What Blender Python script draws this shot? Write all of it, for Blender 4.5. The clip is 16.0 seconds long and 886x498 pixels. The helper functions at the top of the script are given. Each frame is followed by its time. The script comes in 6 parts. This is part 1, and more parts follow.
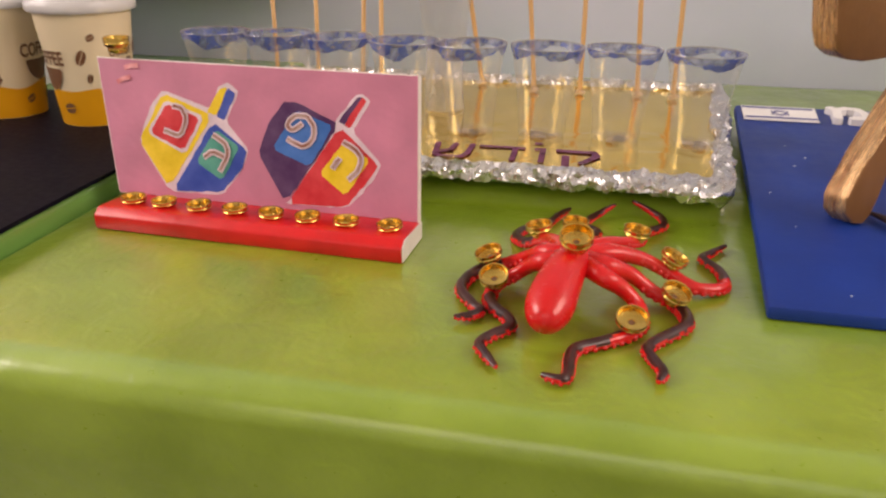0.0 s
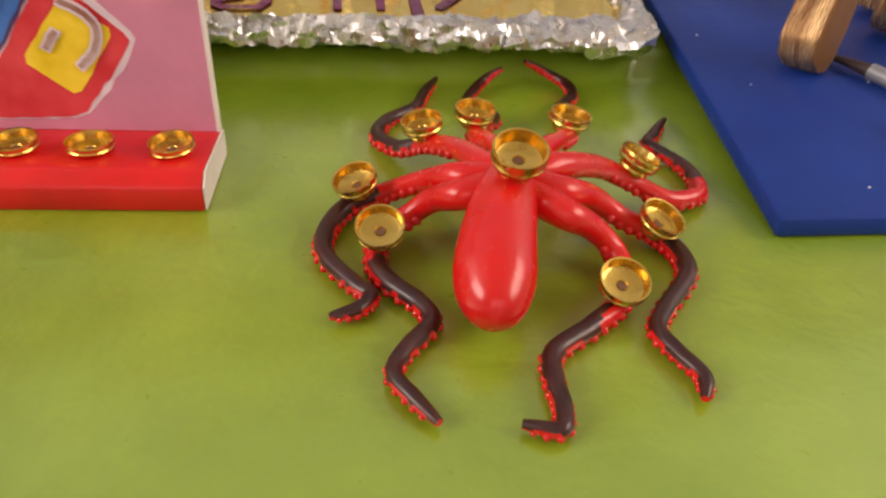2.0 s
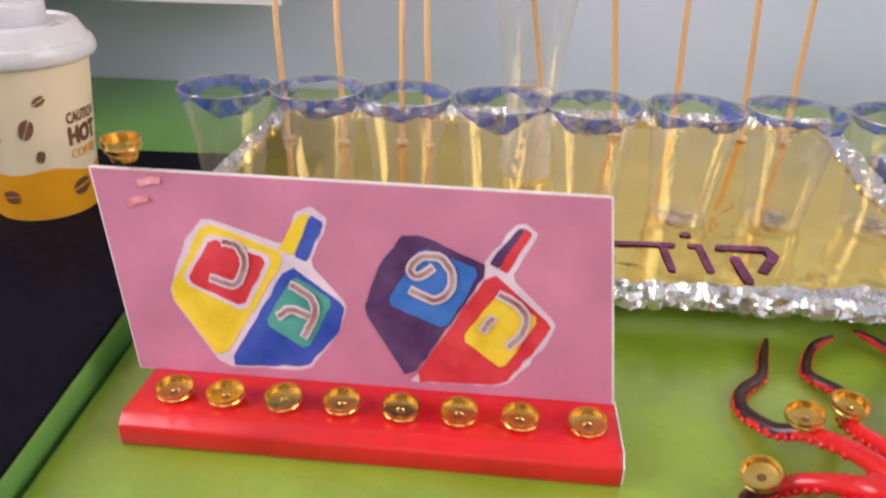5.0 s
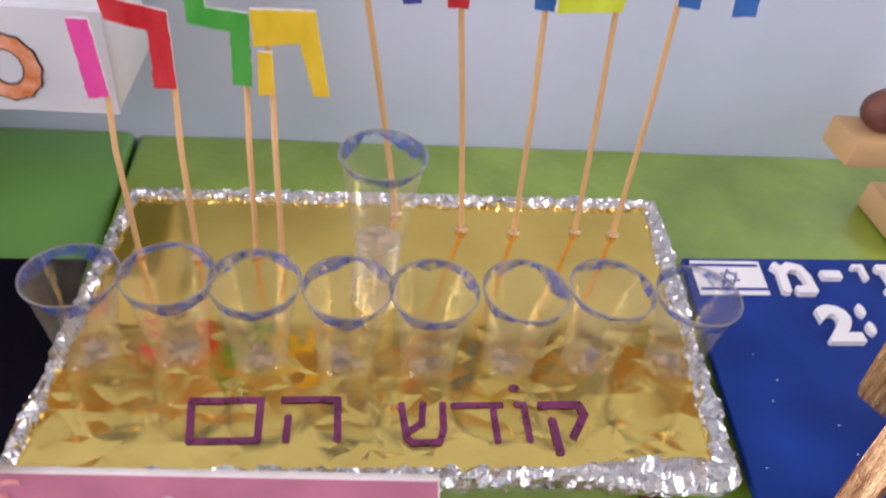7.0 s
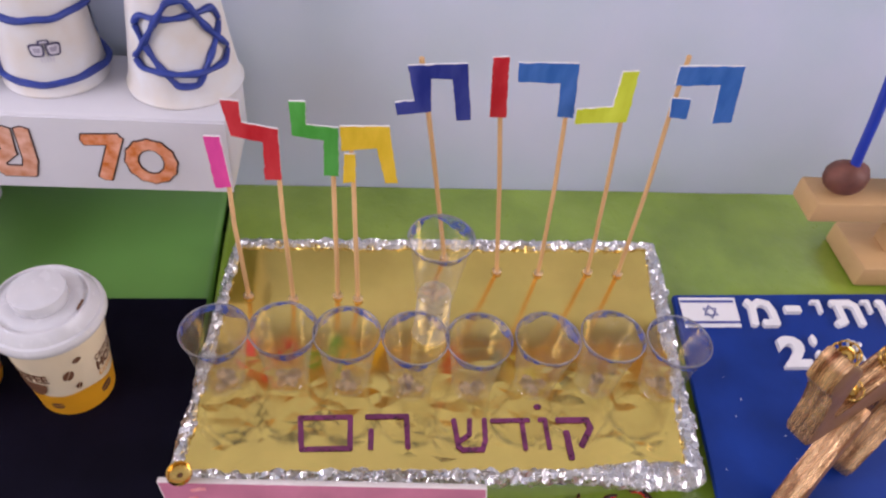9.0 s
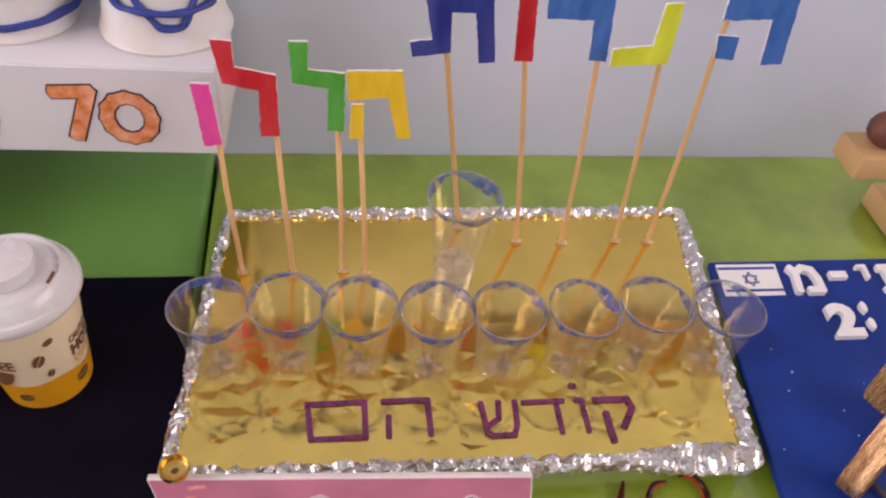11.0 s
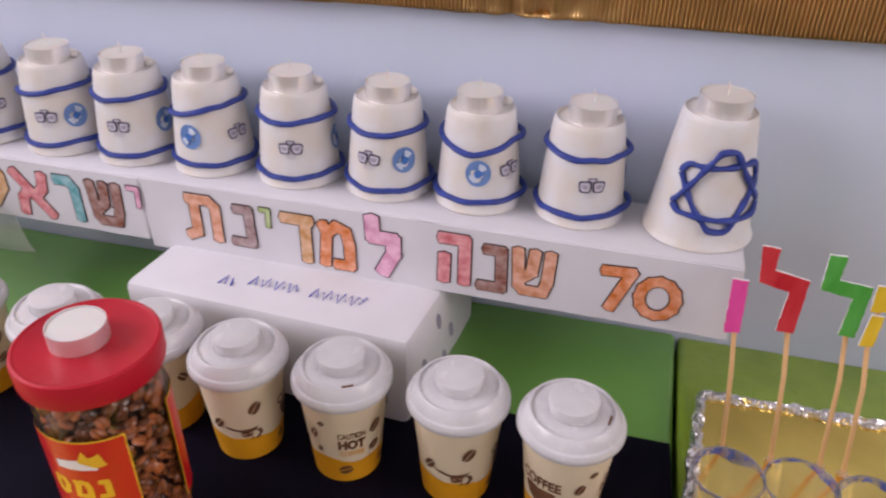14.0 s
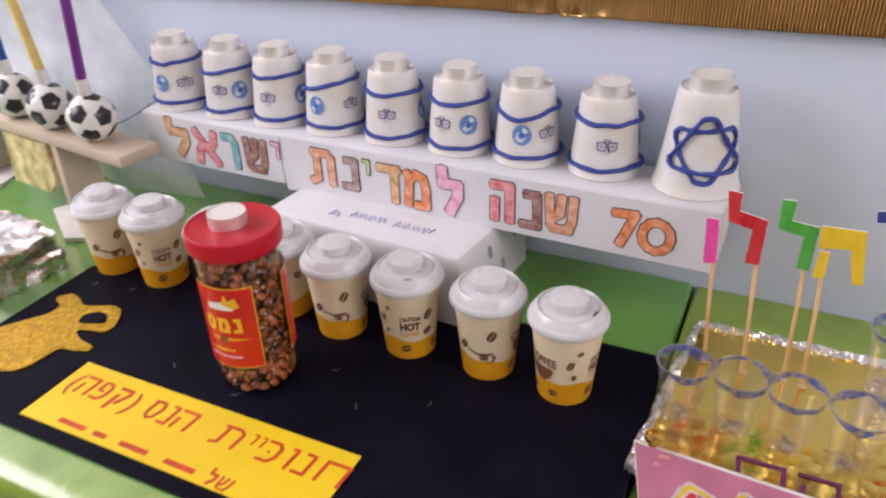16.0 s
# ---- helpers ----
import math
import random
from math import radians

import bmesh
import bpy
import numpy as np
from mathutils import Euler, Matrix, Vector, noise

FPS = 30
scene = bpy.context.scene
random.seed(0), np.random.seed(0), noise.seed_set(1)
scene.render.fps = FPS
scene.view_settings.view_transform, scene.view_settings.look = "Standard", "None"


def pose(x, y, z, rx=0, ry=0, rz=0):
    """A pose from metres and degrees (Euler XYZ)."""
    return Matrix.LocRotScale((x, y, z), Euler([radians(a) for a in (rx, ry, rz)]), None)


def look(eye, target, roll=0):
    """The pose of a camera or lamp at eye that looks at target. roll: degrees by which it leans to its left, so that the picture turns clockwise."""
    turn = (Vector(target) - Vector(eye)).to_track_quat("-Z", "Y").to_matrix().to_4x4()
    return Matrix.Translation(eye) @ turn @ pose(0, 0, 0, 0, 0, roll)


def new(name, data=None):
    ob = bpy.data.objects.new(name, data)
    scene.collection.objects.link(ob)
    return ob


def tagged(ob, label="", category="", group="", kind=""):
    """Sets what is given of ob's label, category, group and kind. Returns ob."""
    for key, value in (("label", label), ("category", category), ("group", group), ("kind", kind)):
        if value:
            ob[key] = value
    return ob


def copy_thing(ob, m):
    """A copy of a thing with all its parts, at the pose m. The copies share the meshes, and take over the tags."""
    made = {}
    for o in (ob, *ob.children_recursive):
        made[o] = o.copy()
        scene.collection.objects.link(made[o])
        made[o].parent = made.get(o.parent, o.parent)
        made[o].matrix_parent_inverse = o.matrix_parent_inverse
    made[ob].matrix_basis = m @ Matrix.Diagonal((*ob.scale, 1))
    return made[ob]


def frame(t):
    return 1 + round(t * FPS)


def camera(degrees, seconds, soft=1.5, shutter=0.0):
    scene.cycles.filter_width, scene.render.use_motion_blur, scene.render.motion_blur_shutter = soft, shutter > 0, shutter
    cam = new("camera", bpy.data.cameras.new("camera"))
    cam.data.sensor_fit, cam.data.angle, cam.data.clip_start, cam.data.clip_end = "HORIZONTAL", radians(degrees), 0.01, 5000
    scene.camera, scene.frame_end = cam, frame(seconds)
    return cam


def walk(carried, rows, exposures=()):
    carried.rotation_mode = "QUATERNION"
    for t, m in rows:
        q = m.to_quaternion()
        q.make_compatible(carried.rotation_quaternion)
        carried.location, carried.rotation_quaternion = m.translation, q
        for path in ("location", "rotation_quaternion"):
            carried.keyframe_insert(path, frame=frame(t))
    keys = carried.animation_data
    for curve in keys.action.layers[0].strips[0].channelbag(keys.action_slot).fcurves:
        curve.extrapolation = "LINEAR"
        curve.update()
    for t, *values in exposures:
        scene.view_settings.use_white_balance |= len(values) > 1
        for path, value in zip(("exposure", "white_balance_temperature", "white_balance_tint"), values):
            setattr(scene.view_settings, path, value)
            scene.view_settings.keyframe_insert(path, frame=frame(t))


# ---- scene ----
cam = camera(60.4, 16.0, soft=2.2, shutter=0.5)
PATH = [
    (0, (0.0334, 0.0318, 0.9049), (-0.2843, 1.6129, 0.2009), 0.5),
    (0.5, (0.0118, 0.0697, 0.8987), (-0.1972, 1.6421, 0.1366), 0.9),
    (1, (-0.0055, 0.1064, 0.9102), (0.0647, 1.6492, 0.0662), 1.9),
    (1.5, (-0.0203, 0.1314, 0.8873), (0.1959, 1.6113, -0.0394), 4.5),
    (2, (-0.0121, 0.1669, 0.8723), (0.2058, 1.5814, -0.1529), 3.5),
    (2.5, (-0.0164, 0.1911, 0.8987), (0.279, 1.4705, -0.2726), 5.0),
    (2.8, (-0.0150, 0.1890, 0.9070), (0.3040, 1.6300, -0.4420), 5.6),
    (3, (-0.0171, 0.1832, 0.9005), (0.287, 1.4822, -0.247), 6.4),
    (3.5, (-0.0372, 0.1742, 0.8855), (0.1426, 1.5856, -0.1494), 5.7),
    (4, (-0.0762, 0.1721, 0.8882), (-0.0673, 1.6979, 0.0117), 2.4),
    (4.2, (-0.0849, 0.1622, 0.8952), (-0.1484, 1.7326, 0.1032), 1.2),
    (6.3, (-0.1184, 0.2072, 1.0166), (0.0008, 1.6446, 0.0082), 6.6),
    (6.5, (-0.1095, 0.2189, 1.0334), (0.1021, 1.6092, -0.0244), 9.2),
    (7, (-0.0996, 0.2438, 1.1029), (0.1473, 1.557, -0.0429), 7.9),
    (7.5, (-0.1065, 0.2346, 1.1416), (0.1024, 1.5367, -0.0244), 7.0),
    (8, (-0.1192, 0.2312, 1.1794), (0.0975, 1.486, -0.035), 6.9),
    (8.5, (-0.1301, 0.2161, 1.2287), (0.0778, 1.4602, 0.0011), 7.4),
    (9, (-0.1354, 0.2042, 1.2472), (0.0687, 1.4247, -0.0042), 7.3),
    (9.5, (-0.1276, 0.2133, 1.2366), (0.0882, 1.4037, -0.042), 7.2),
    (9.7, (-0.1298, 0.2196, 1.2182), (0.092, 1.4289, -0.0411), 7.2),
    (11.8, (-0.1676, 0.2324, 1.1812), (0.1523, 1.4541, -0.0446), 10.1),
    (12, (-0.1567, 0.2139, 1.1882), (0.1402, 1.4905, 0.0126), 11.8),
    (12.5, (-0.2182, 0.1729, 1.2058), (-0.0619, 1.5685, 0.1446), 8.7),
    (13, (-0.282, 0.1595, 1.2243), (-0.3634, 1.6174, 0.2422), 5.5),
    (13.5, (-0.3103, 0.1592, 1.2199), (-0.5485, 1.6209, 0.2686), 2.8),
    (14, (-0.3311, 0.1529, 1.2182), (-0.6828, 1.5973, 0.2766), 1.1),
    (14.5, (-0.3261, 0.1269, 1.2314), (-0.749, 1.5761, 0.3258), -0.1),
    (15, (-0.2949, 0.0873, 1.2419), (-0.8019, 1.5097, 0.3373), -1.4),
    (15.5, (-0.2325, 0.0399, 1.2463), (-0.8238, 1.425, 0.3355), -2.1),
    (16, (-0.1853, -0.0098, 1.2463), (-0.8591, 1.3492, 0.354), -2.0),
]
EXPOSURES = [(0, 0.05, 8000, 23), (1.2, 0.11, 8200, 20), (2.0, 0.02, 8200, 19), (2.6, 0.14, 8200, 19), (3.3, 0.26, 7800, 19), (4.2, 0.37, 7000, 19), (6.5, 0.15, 6200, 22), (8, 0.14, 6400, 27), (9, -0.02, 6300, 29), (11.9, -0.05, 7200, 30), (12.6, 0.02, 6700, 28), (13.5, -0.22, 6600, 28), (14.5, -0.13, 6600, 25), (16, 0.01, 6600, 21)]
walk(cam, [(t, look(eye, target, roll)) for t, eye, target, roll in PATH], EXPOSURES)

# ---------------------------------------------------------------- daylight
world = bpy.data.worlds.new("daylight")
scene.world = world
world.use_nodes = True
wn = world.node_tree
sky = wn.nodes.new("ShaderNodeTexSky")
sky.sky_type = "NISHITA"
sky.sun_disc = False
sky.sun_elevation = radians(38)
sky.sun_rotation = radians(200)
wn.links.new(sky.outputs[0], wn.nodes["Background"].inputs[0])
wn.nodes["Background"].inputs[1].default_value = 0.10


def window_light(name, m, w, h, watts, colour):
    data = bpy.data.lights.new(name, "AREA")
    data.shape, data.size, data.size_y, data.energy, data.color = "RECTANGLE", w, h, watts, colour
    ob = new(name, data)
    ob.matrix_world = m
    return ob


# area lamps stand in for daylight from unseen windows, placed to suit the highlights
window_light("window_light_south", look((0.1, -1.98, 1.95), (0.0, 0.6, 0.9)), 2.3, 0.95, 4.0, (1.0, 0.95, 0.88))
window_light("window_light_west", look((-2.18, -0.16, 1.95), (-0.3, 0.4, 0.8)), 1.5, 0.95, 38, (0.96, 0.97, 1.0))
window_light("window_light_east", look((1.98, -0.16, 1.95), (0.2, 0.4, 0.8)), 1.5, 0.95, 29, (1.0, 0.96, 0.92))

# ---------------------------------------------------------------- materials
MATS = {}


def mat(name, base, rough=0.5, metal=0.0, vary=0.12, scale=25.0, bump=0.05, fine=300.0, coat=0.0, trans=0.0,
        ior=1.45, rnd=0.0, dist=0.001, stretch=(1, 1, 1), spec=0.5, second=None, sheen=0.0, sss=0.0):
    m = bpy.data.materials.new(name)
    m.use_nodes = True
    nt = m.node_tree
    n, ln = nt.nodes, nt.links
    b = n["Principled BSDF"]
    tc = n.new("ShaderNodeTexCoord")
    mp = n.new("ShaderNodeMapping")
    mp.inputs["Scale"].default_value = stretch
    ln.new(tc.outputs["Object"], mp.inputs[0])
    big = n.new("ShaderNodeTexNoise")
    big.inputs["Scale"].default_value, big.inputs["Detail"].default_value = scale, 4
    small = n.new("ShaderNodeTexNoise")
    small.inputs["Scale"].default_value, small.inputs["Detail"].default_value = fine, 3
    for t in (big, small):
        ln.new(mp.outputs[0], t.inputs["Vector"])
    mix = n.new("ShaderNodeMix")
    mix.data_type = "RGBA"
    lo = [max(0.0, c * (1 - vary)) for c in base]
    hi = [min(1.0, c * (1 + vary)) for c in (second or base)]
    mix.inputs[6].default_value, mix.inputs[7].default_value = (*lo, 1), (*hi, 1)
    ramp = n.new("ShaderNodeMapRange")
    ramp.inputs[1].default_value, ramp.inputs[2].default_value = 0.32, 0.68
    ln.new(big.outputs["Fac"], ramp.inputs[0])
    ln.new(ramp.outputs[0], mix.inputs[0])
    col = mix.outputs[2]
    if rnd:
        oi = n.new("ShaderNodeObjectInfo")
        hs = n.new("ShaderNodeHueSaturation")
        mr = n.new("ShaderNodeMapRange")
        mr.inputs[3].default_value, mr.inputs[4].default_value = 1 - rnd, 1 + rnd
        ln.new(oi.outputs["Random"], mr.inputs[0])
        ln.new(mr.outputs[0], hs.inputs["Value"])
        ln.new(col, hs.inputs["Color"])
        col = hs.outputs[0]
    ln.new(col, b.inputs["Base Color"])
    rr = n.new("ShaderNodeMapRange")
    rr.inputs[3].default_value, rr.inputs[4].default_value = max(0, rough * 0.8), min(1, rough * 1.2)
    ln.new(small.outputs["Fac"], rr.inputs[0])
    ln.new(rr.outputs[0], b.inputs["Roughness"])
    b.inputs["Metallic"].default_value = metal
    b.inputs["IOR"].default_value = ior
    b.inputs["Specular IOR Level"].default_value = spec
    b.inputs["Transmission Weight"].default_value = trans
    b.inputs["Coat Weight"].default_value = coat
    b.inputs["Coat Roughness"].default_value = 0.15
    if sss:
        b.inputs["Subsurface Weight"].default_value = sss
        b.inputs["Subsurface Scale"].default_value = 0.004
    if bump:
        bp = n.new("ShaderNodeBump")
        bp.inputs["Strength"].default_value, bp.inputs["Distance"].default_value = bump, dist
        ln.new(small.outputs["Fac"], bp.inputs["Height"])
        ln.new(bp.outputs[0], b.inputs["Normal"])
    MATS[name] = m
    return m


def waves(m, scale, strength, distance, stretch=(1, 1, 1)):
    """A second, broad relief laid over a material's fine one."""
    nt = m.node_tree
    n, ln = nt.nodes, nt.links
    tc = n.new("ShaderNodeTexCoord")
    mp = n.new("ShaderNodeMapping")
    mp.inputs["Scale"].default_value = stretch
    ns = n.new("ShaderNodeTexNoise")
    ns.inputs["Scale"].default_value, ns.inputs["Detail"].default_value, ns.inputs["Distortion"].default_value = scale, 2, 0.6
    bp = n.new("ShaderNodeBump")
    bp.inputs["Strength"].default_value, bp.inputs["Distance"].default_value = strength, distance
    ln.new(tc.outputs["Object"], mp.inputs[0])
    ln.new(mp.outputs[0], ns.inputs["Vector"])
    ln.new(ns.outputs["Fac"], bp.inputs["Height"])
    b = n["Principled BSDF"]
    for link in list(b.inputs["Normal"].links):
        ln.new(link.from_socket, bp.inputs["Normal"])
    ln.new(bp.outputs[0], b.inputs["Normal"])
    return m


def patchy(m, scale, low, high):
    """Lets a thin paint break up, so that what is under it shows through."""
    nt = m.node_tree
    n, ln = nt.nodes, nt.links
    b, out = n["Principled BSDF"], n["Material Output"]
    tc = n.new("ShaderNodeTexCoord")
    ns = n.new("ShaderNodeTexNoise")
    ns.inputs["Scale"].default_value, ns.inputs["Detail"].default_value = scale, 3
    mr = n.new("ShaderNodeMapRange")
    mr.inputs[1].default_value, mr.inputs[2].default_value = low, high
    tr = n.new("ShaderNodeBsdfTransparent")
    mx = n.new("ShaderNodeMixShader")
    ln.new(tc.outputs["Object"], ns.inputs["Vector"])
    ln.new(ns.outputs["Fac"], mr.inputs[0])
    ln.new(mr.outputs[0], mx.inputs[0])
    ln.new(tr.outputs[0], mx.inputs[1])
    ln.new(b.outputs[0], mx.inputs[2])
    ln.new(mx.outputs[0], out.inputs[0])
    return m


WALL = mat("wall_paint", (0.590, 0.675, 0.780), 0.6, vary=0.03, scale=9, bump=0.12, fine=90, second=(0.615, 0.655, 0.800))
PLAIN = mat("room_paint", (0.72, 0.70, 0.64), 0.7, vary=0.05, scale=3)
FLOOR = mat("floor_tile", (0.20, 0.18, 0.155), 0.35, vary=0.12, scale=5)
# the paler second green puts cloudy sheen patches into the cloth's colour
CLOTH = waves(waves(mat("green_plastic_cloth", (0.207, 0.330, 0.018), 0.30, vary=0.12, scale=16, bump=0.22, fine=240, coat=1.0, spec=0.6, second=(0.245, 0.365, 0.034)), 18, 0.42, 0.006), 60, 0.50, 0.0018)
CLOTH.node_tree.nodes["Principled BSDF"].inputs["Coat IOR"].default_value = 1.60
CLOTH.node_tree.nodes["Principled BSDF"].inputs["Coat Roughness"].default_value = 0.22
CLOTH_L = waves(mat("green_paper_cloth", (0.145, 0.34, 0.075), 0.34, vary=0.08, scale=7, bump=0.08, fine=160, coat=0.9), 9, 0.15, 0.004)
BLACK = mat("black_card", (0.0050, 0.0042, 0.011), 0.5, vary=0.3, scale=18, bump=0.08, fine=250, spec=0.07)
GOLD = waves(mat("gold_mirror_card", (0.93, 0.65, 0.165), 0.125, 1.0, vary=0.10, scale=24, bump=0.03, fine=90), 14, 0.12, 0.003)
FOIL = mat("aluminium_foil", (0.74, 0.73, 0.735), 0.28, 1.0, vary=0.10, scale=60, bump=0.3, fine=420, dist=0.001)
CORR = mat("gold_corrugated_card", (0.50, 0.30, 0.12), 0.31, 1.0, vary=0.30, scale=9, bump=0.12, fine=160)
def thin_clear(name, tint, haze, rough=0.06, gloss=(0.05, 0.50)):
    """Thin clear plastic: mostly see-through, glossy where it turns away, faintly cloudy."""
    m = bpy.data.materials.new(name)
    m.use_nodes = True
    n, ln = m.node_tree.nodes, m.node_tree.links
    n.remove(n["Principled BSDF"])
    tr, gl, df = n.new("ShaderNodeBsdfTransparent"), n.new("ShaderNodeBsdfGlossy"), n.new("ShaderNodeBsdfTranslucent")
    tr.inputs[0].default_value = (*tint, 1)
    gl.inputs["Roughness"].default_value = rough
    df.inputs[0].default_value = (0.9, 0.88, 0.84, 1)
    fr = n.new("ShaderNodeLayerWeight")
    fr.inputs["Blend"].default_value = 0.22
    tc, ns, bp, mr = n.new("ShaderNodeTexCoord"), n.new("ShaderNodeTexNoise"), n.new("ShaderNodeBump"), n.new("ShaderNodeMapRange")
    ns.inputs["Scale"].default_value, ns.inputs["Detail"].default_value = 55, 3
    bp.inputs["Strength"].default_value, bp.inputs["Distance"].default_value = 0.25, 0.001
    mr.inputs[3].default_value, mr.inputs[4].default_value = haze * 0.3, haze * 1.7
    sc = n.new("ShaderNodeMapRange")
    sc.inputs[3].default_value, sc.inputs[4].default_value = gloss
    a, b = n.new("ShaderNodeMixShader"), n.new("ShaderNodeMixShader")
    ln.new(tc.outputs["Object"], ns.inputs["Vector"])
    ln.new(ns.outputs["Fac"], bp.inputs["Height"])
    ln.new(ns.outputs["Fac"], mr.inputs[0])
    ln.new(bp.outputs[0], gl.inputs["Normal"])
    ln.new(bp.outputs[0], fr.inputs["Normal"])
    ln.new(mr.outputs[0], a.inputs[0])
    ln.new(tr.outputs[0], a.inputs[1])
    ln.new(df.outputs[0], a.inputs[2])
    ln.new(fr.outputs["Facing"], sc.inputs[0])
    ln.new(sc.outputs[0], b.inputs[0])
    ln.new(a.outputs[0], b.inputs[1])
    ln.new(gl.outputs[0], b.inputs[2])
    ln.new(b.outputs[0], n["Material Output"].inputs[0])
    MATS[name] = m
    return m


CLEAR = thin_clear("clear_plastic", (0.985, 0.985, 0.98), 0.08, gloss=(0.03, 0.42))
LIP = thin_clear("glass_lip", (0.90, 0.91, 0.97), 0.32)
JARCLEAR = thin_clear("jar_plastic", (0.98, 0.975, 0.97), 0.01, gloss=(0.015, 0.20))
CLOUDY = patchy(mat("cloudy_glue", (0.80, 0.58, 0.38), 0.4, vary=0.15, scale=60), 120, 0.25, 1.05)
RIMBLUE = patchy(mat("blue_glass_paint", (0.045, 0.085, 0.33), 0.25, vary=0.5, scale=120, bump=0.3, fine=300), 130, 0.22, 0.66)
BAMBOO = mat("bamboo", (0.66, 0.40, 0.18), 0.55, vary=0.18, scale=40, bump=0.15, fine=400, stretch=(1, 1, 0.1))
PURPLE = patchy(mat("purple_marker", (0.17, 0.030, 0.10), 0.40, vary=0.30, scale=90), 260, 0.05, 0.50)
WHITE = mat("white_paper", (0.70, 0.69, 0.72), 0.6, vary=0.03, scale=20, bump=0.1, fine=200)
CUPWHITE = mat("white_painted_cup", (0.72, 0.65, 0.57), 0.38, vary=0.03, scale=34, bump=0.35, fine=110, second=(0.70, 0.705, 0.72))
LID = mat("white_plastic_lid", (0.64, 0.63, 0.64), 0.26, vary=0.05, scale=40, bump=0.10, fine=120, coat=0.2)
WAX = mat("white_wax", (0.74, 0.71, 0.67), 0.4, vary=0.03, sss=0.2)
TIN = mat("tealight_tin", (0.86, 0.83, 0.82), 0.42, 0.8, vary=0.06, bump=0.1)
ROPE = mat("blue_cord", (0.025, 0.05, 0.27), 0.5, vary=0.2, scale=120, bump=0.4, fine=600)
RED = mat("red_lid_plastic", (0.50, 0.010, 0.024), 0.45, vary=0.08, scale=12, bump=0.1, fine=150, spec=0.35)
LABEL = mat("red_label", (0.62, 0.010, 0.014), 0.3, vary=0.06, coat=0.4)
SMEAR = mat("dry_glue", (0.16, 0.16, 0.18), 0.3, vary=0.2)
GOLDINK = mat("gold_print", (0.85, 0.50, 0.03), 0.35, vary=0.1)
BEAN = mat("coffee_bean", (0.105, 0.030, 0.011), 0.27, vary=0.25, scale=30, bump=0.08, second=(0.24, 0.072, 0.020), coat=0.5, spec=0.4)
# near-black brown for the jar's core: shade between beans as colour
GAPDARK = mat("bean_gap_shade", (0.022, 0.007, 0.004), 0.5, vary=0.4, scale=95, bump=0.15)


def by_piece(m, low, high):
    """Lets each loose piece of a joined mesh be lighter or darker."""
    n, ln = m.node_tree.nodes, m.node_tree.links
    b = n["Principled BSDF"]
    geo, hs, mr = n.new("ShaderNodeNewGeometry"), n.new("ShaderNodeHueSaturation"), n.new("ShaderNodeMapRange")
    mr.inputs[3].default_value, mr.inputs[4].default_value = low, high
    ln.new(geo.outputs["Random Per Island"], mr.inputs[0])
    ln.new(mr.outputs[0], hs.inputs["Value"])
    ln.new(b.inputs["Base Color"].links[0].from_socket, hs.inputs["Color"])
    ln.new(hs.outputs[0], b.inputs["Base Color"])
    return m


# roast tone differs by bean; the bright end also puts tan highlights into colour
by_piece(BEAN, 0.20, 2.4)
KRAFT = mat("cup_cream", (0.80, 0.67, 0.46), 0.45, vary=0.04, scale=20)
CUPYEL = mat("cup_yellow", (0.80, 0.36, 0.012), 0.4, vary=0.06)
CUPBROWN = mat("cup_brown_print", (0.19, 0.085, 0.042), 0.45, vary=0.2, scale=60)
YELLOW = mat("yellow_paper", (0.86, 0.58, 0.006), 0.5, vary=0.05, scale=12)
REDINK = mat("red_marker", (0.62, 0.06, 0.010), 0.45, vary=0.2, scale=80)
GLITTER = mat("gold_glitter_foam", (0.60, 0.34, 0.025), 0.28, 0.75, vary=0.30, scale=180, bump=1.0, fine=700, dist=0.0015)
GILT = mat("gilded_wood", (0.66, 0.47, 0.20), 0.45, 0.3, vary=0.3, scale=50, bump=0.8, fine=140, second=(0.80, 0.64, 0.36))
BRASS = mat("brass", (0.70, 0.46, 0.125), 0.26, 1.0, vary=0.08, bump=0.05)
PINK = mat("pink_paint", (0.55, 0.185, 0.285), 0.45, vary=0.13, scale=34, bump=0.35, fine=130, stretch=(1, 1, 0.5))
REDPAINT = mat("red_gloss_paint", (0.66, 0.012, 0.014), 0.34, vary=0.16, scale=40, bump=0.6, fine=110, coat=0.15)
EDGE = mat("white_canvas_edge", (0.76, 0.70, 0.66), 0.6, vary=0.08, scale=60, bump=0.3)
OCT = mat("red_rubber", (0.72, 0.012, 0.014), 0.26, vary=0.08, scale=40, coat=0.3, sss=0.05)
OCTDARK = mat("dark_rubber", (0.045, 0.010, 0.010), 0.32, vary=0.4, scale=120, coat=0.2)
BLUE = mat("blue_painted_board", (0.006, 0.037, 0.24), 0.42, spec=0.32, vary=0.16, scale=22, bump=0.2, fine=110)
FOAM = mat("white_foam", (0.82, 0.80, 0.80), 0.6, vary=0.03)
PLY = mat("painted_ply_face", (0.22, 0.098, 0.036), 0.42, 0.08, spec=0.3, vary=0.22, scale=20, bump=0.3, fine=160)
PLYGOLD = mat("gold_painted_ply_edge", (0.26, 0.080, 0.026), 0.27, 0.70, vary=0.20, scale=22, bump=0.7, fine=110, dist=0.0018, stretch=(1.1, 13, 1.1), second=(0.98, 0.53, 0.27))
PINE = mat("pine_wood", (0.62, 0.38, 0.17), 0.5, vary=0.16, scale=14, bump=0.15, fine=180, stretch=(0.15, 1, 1))
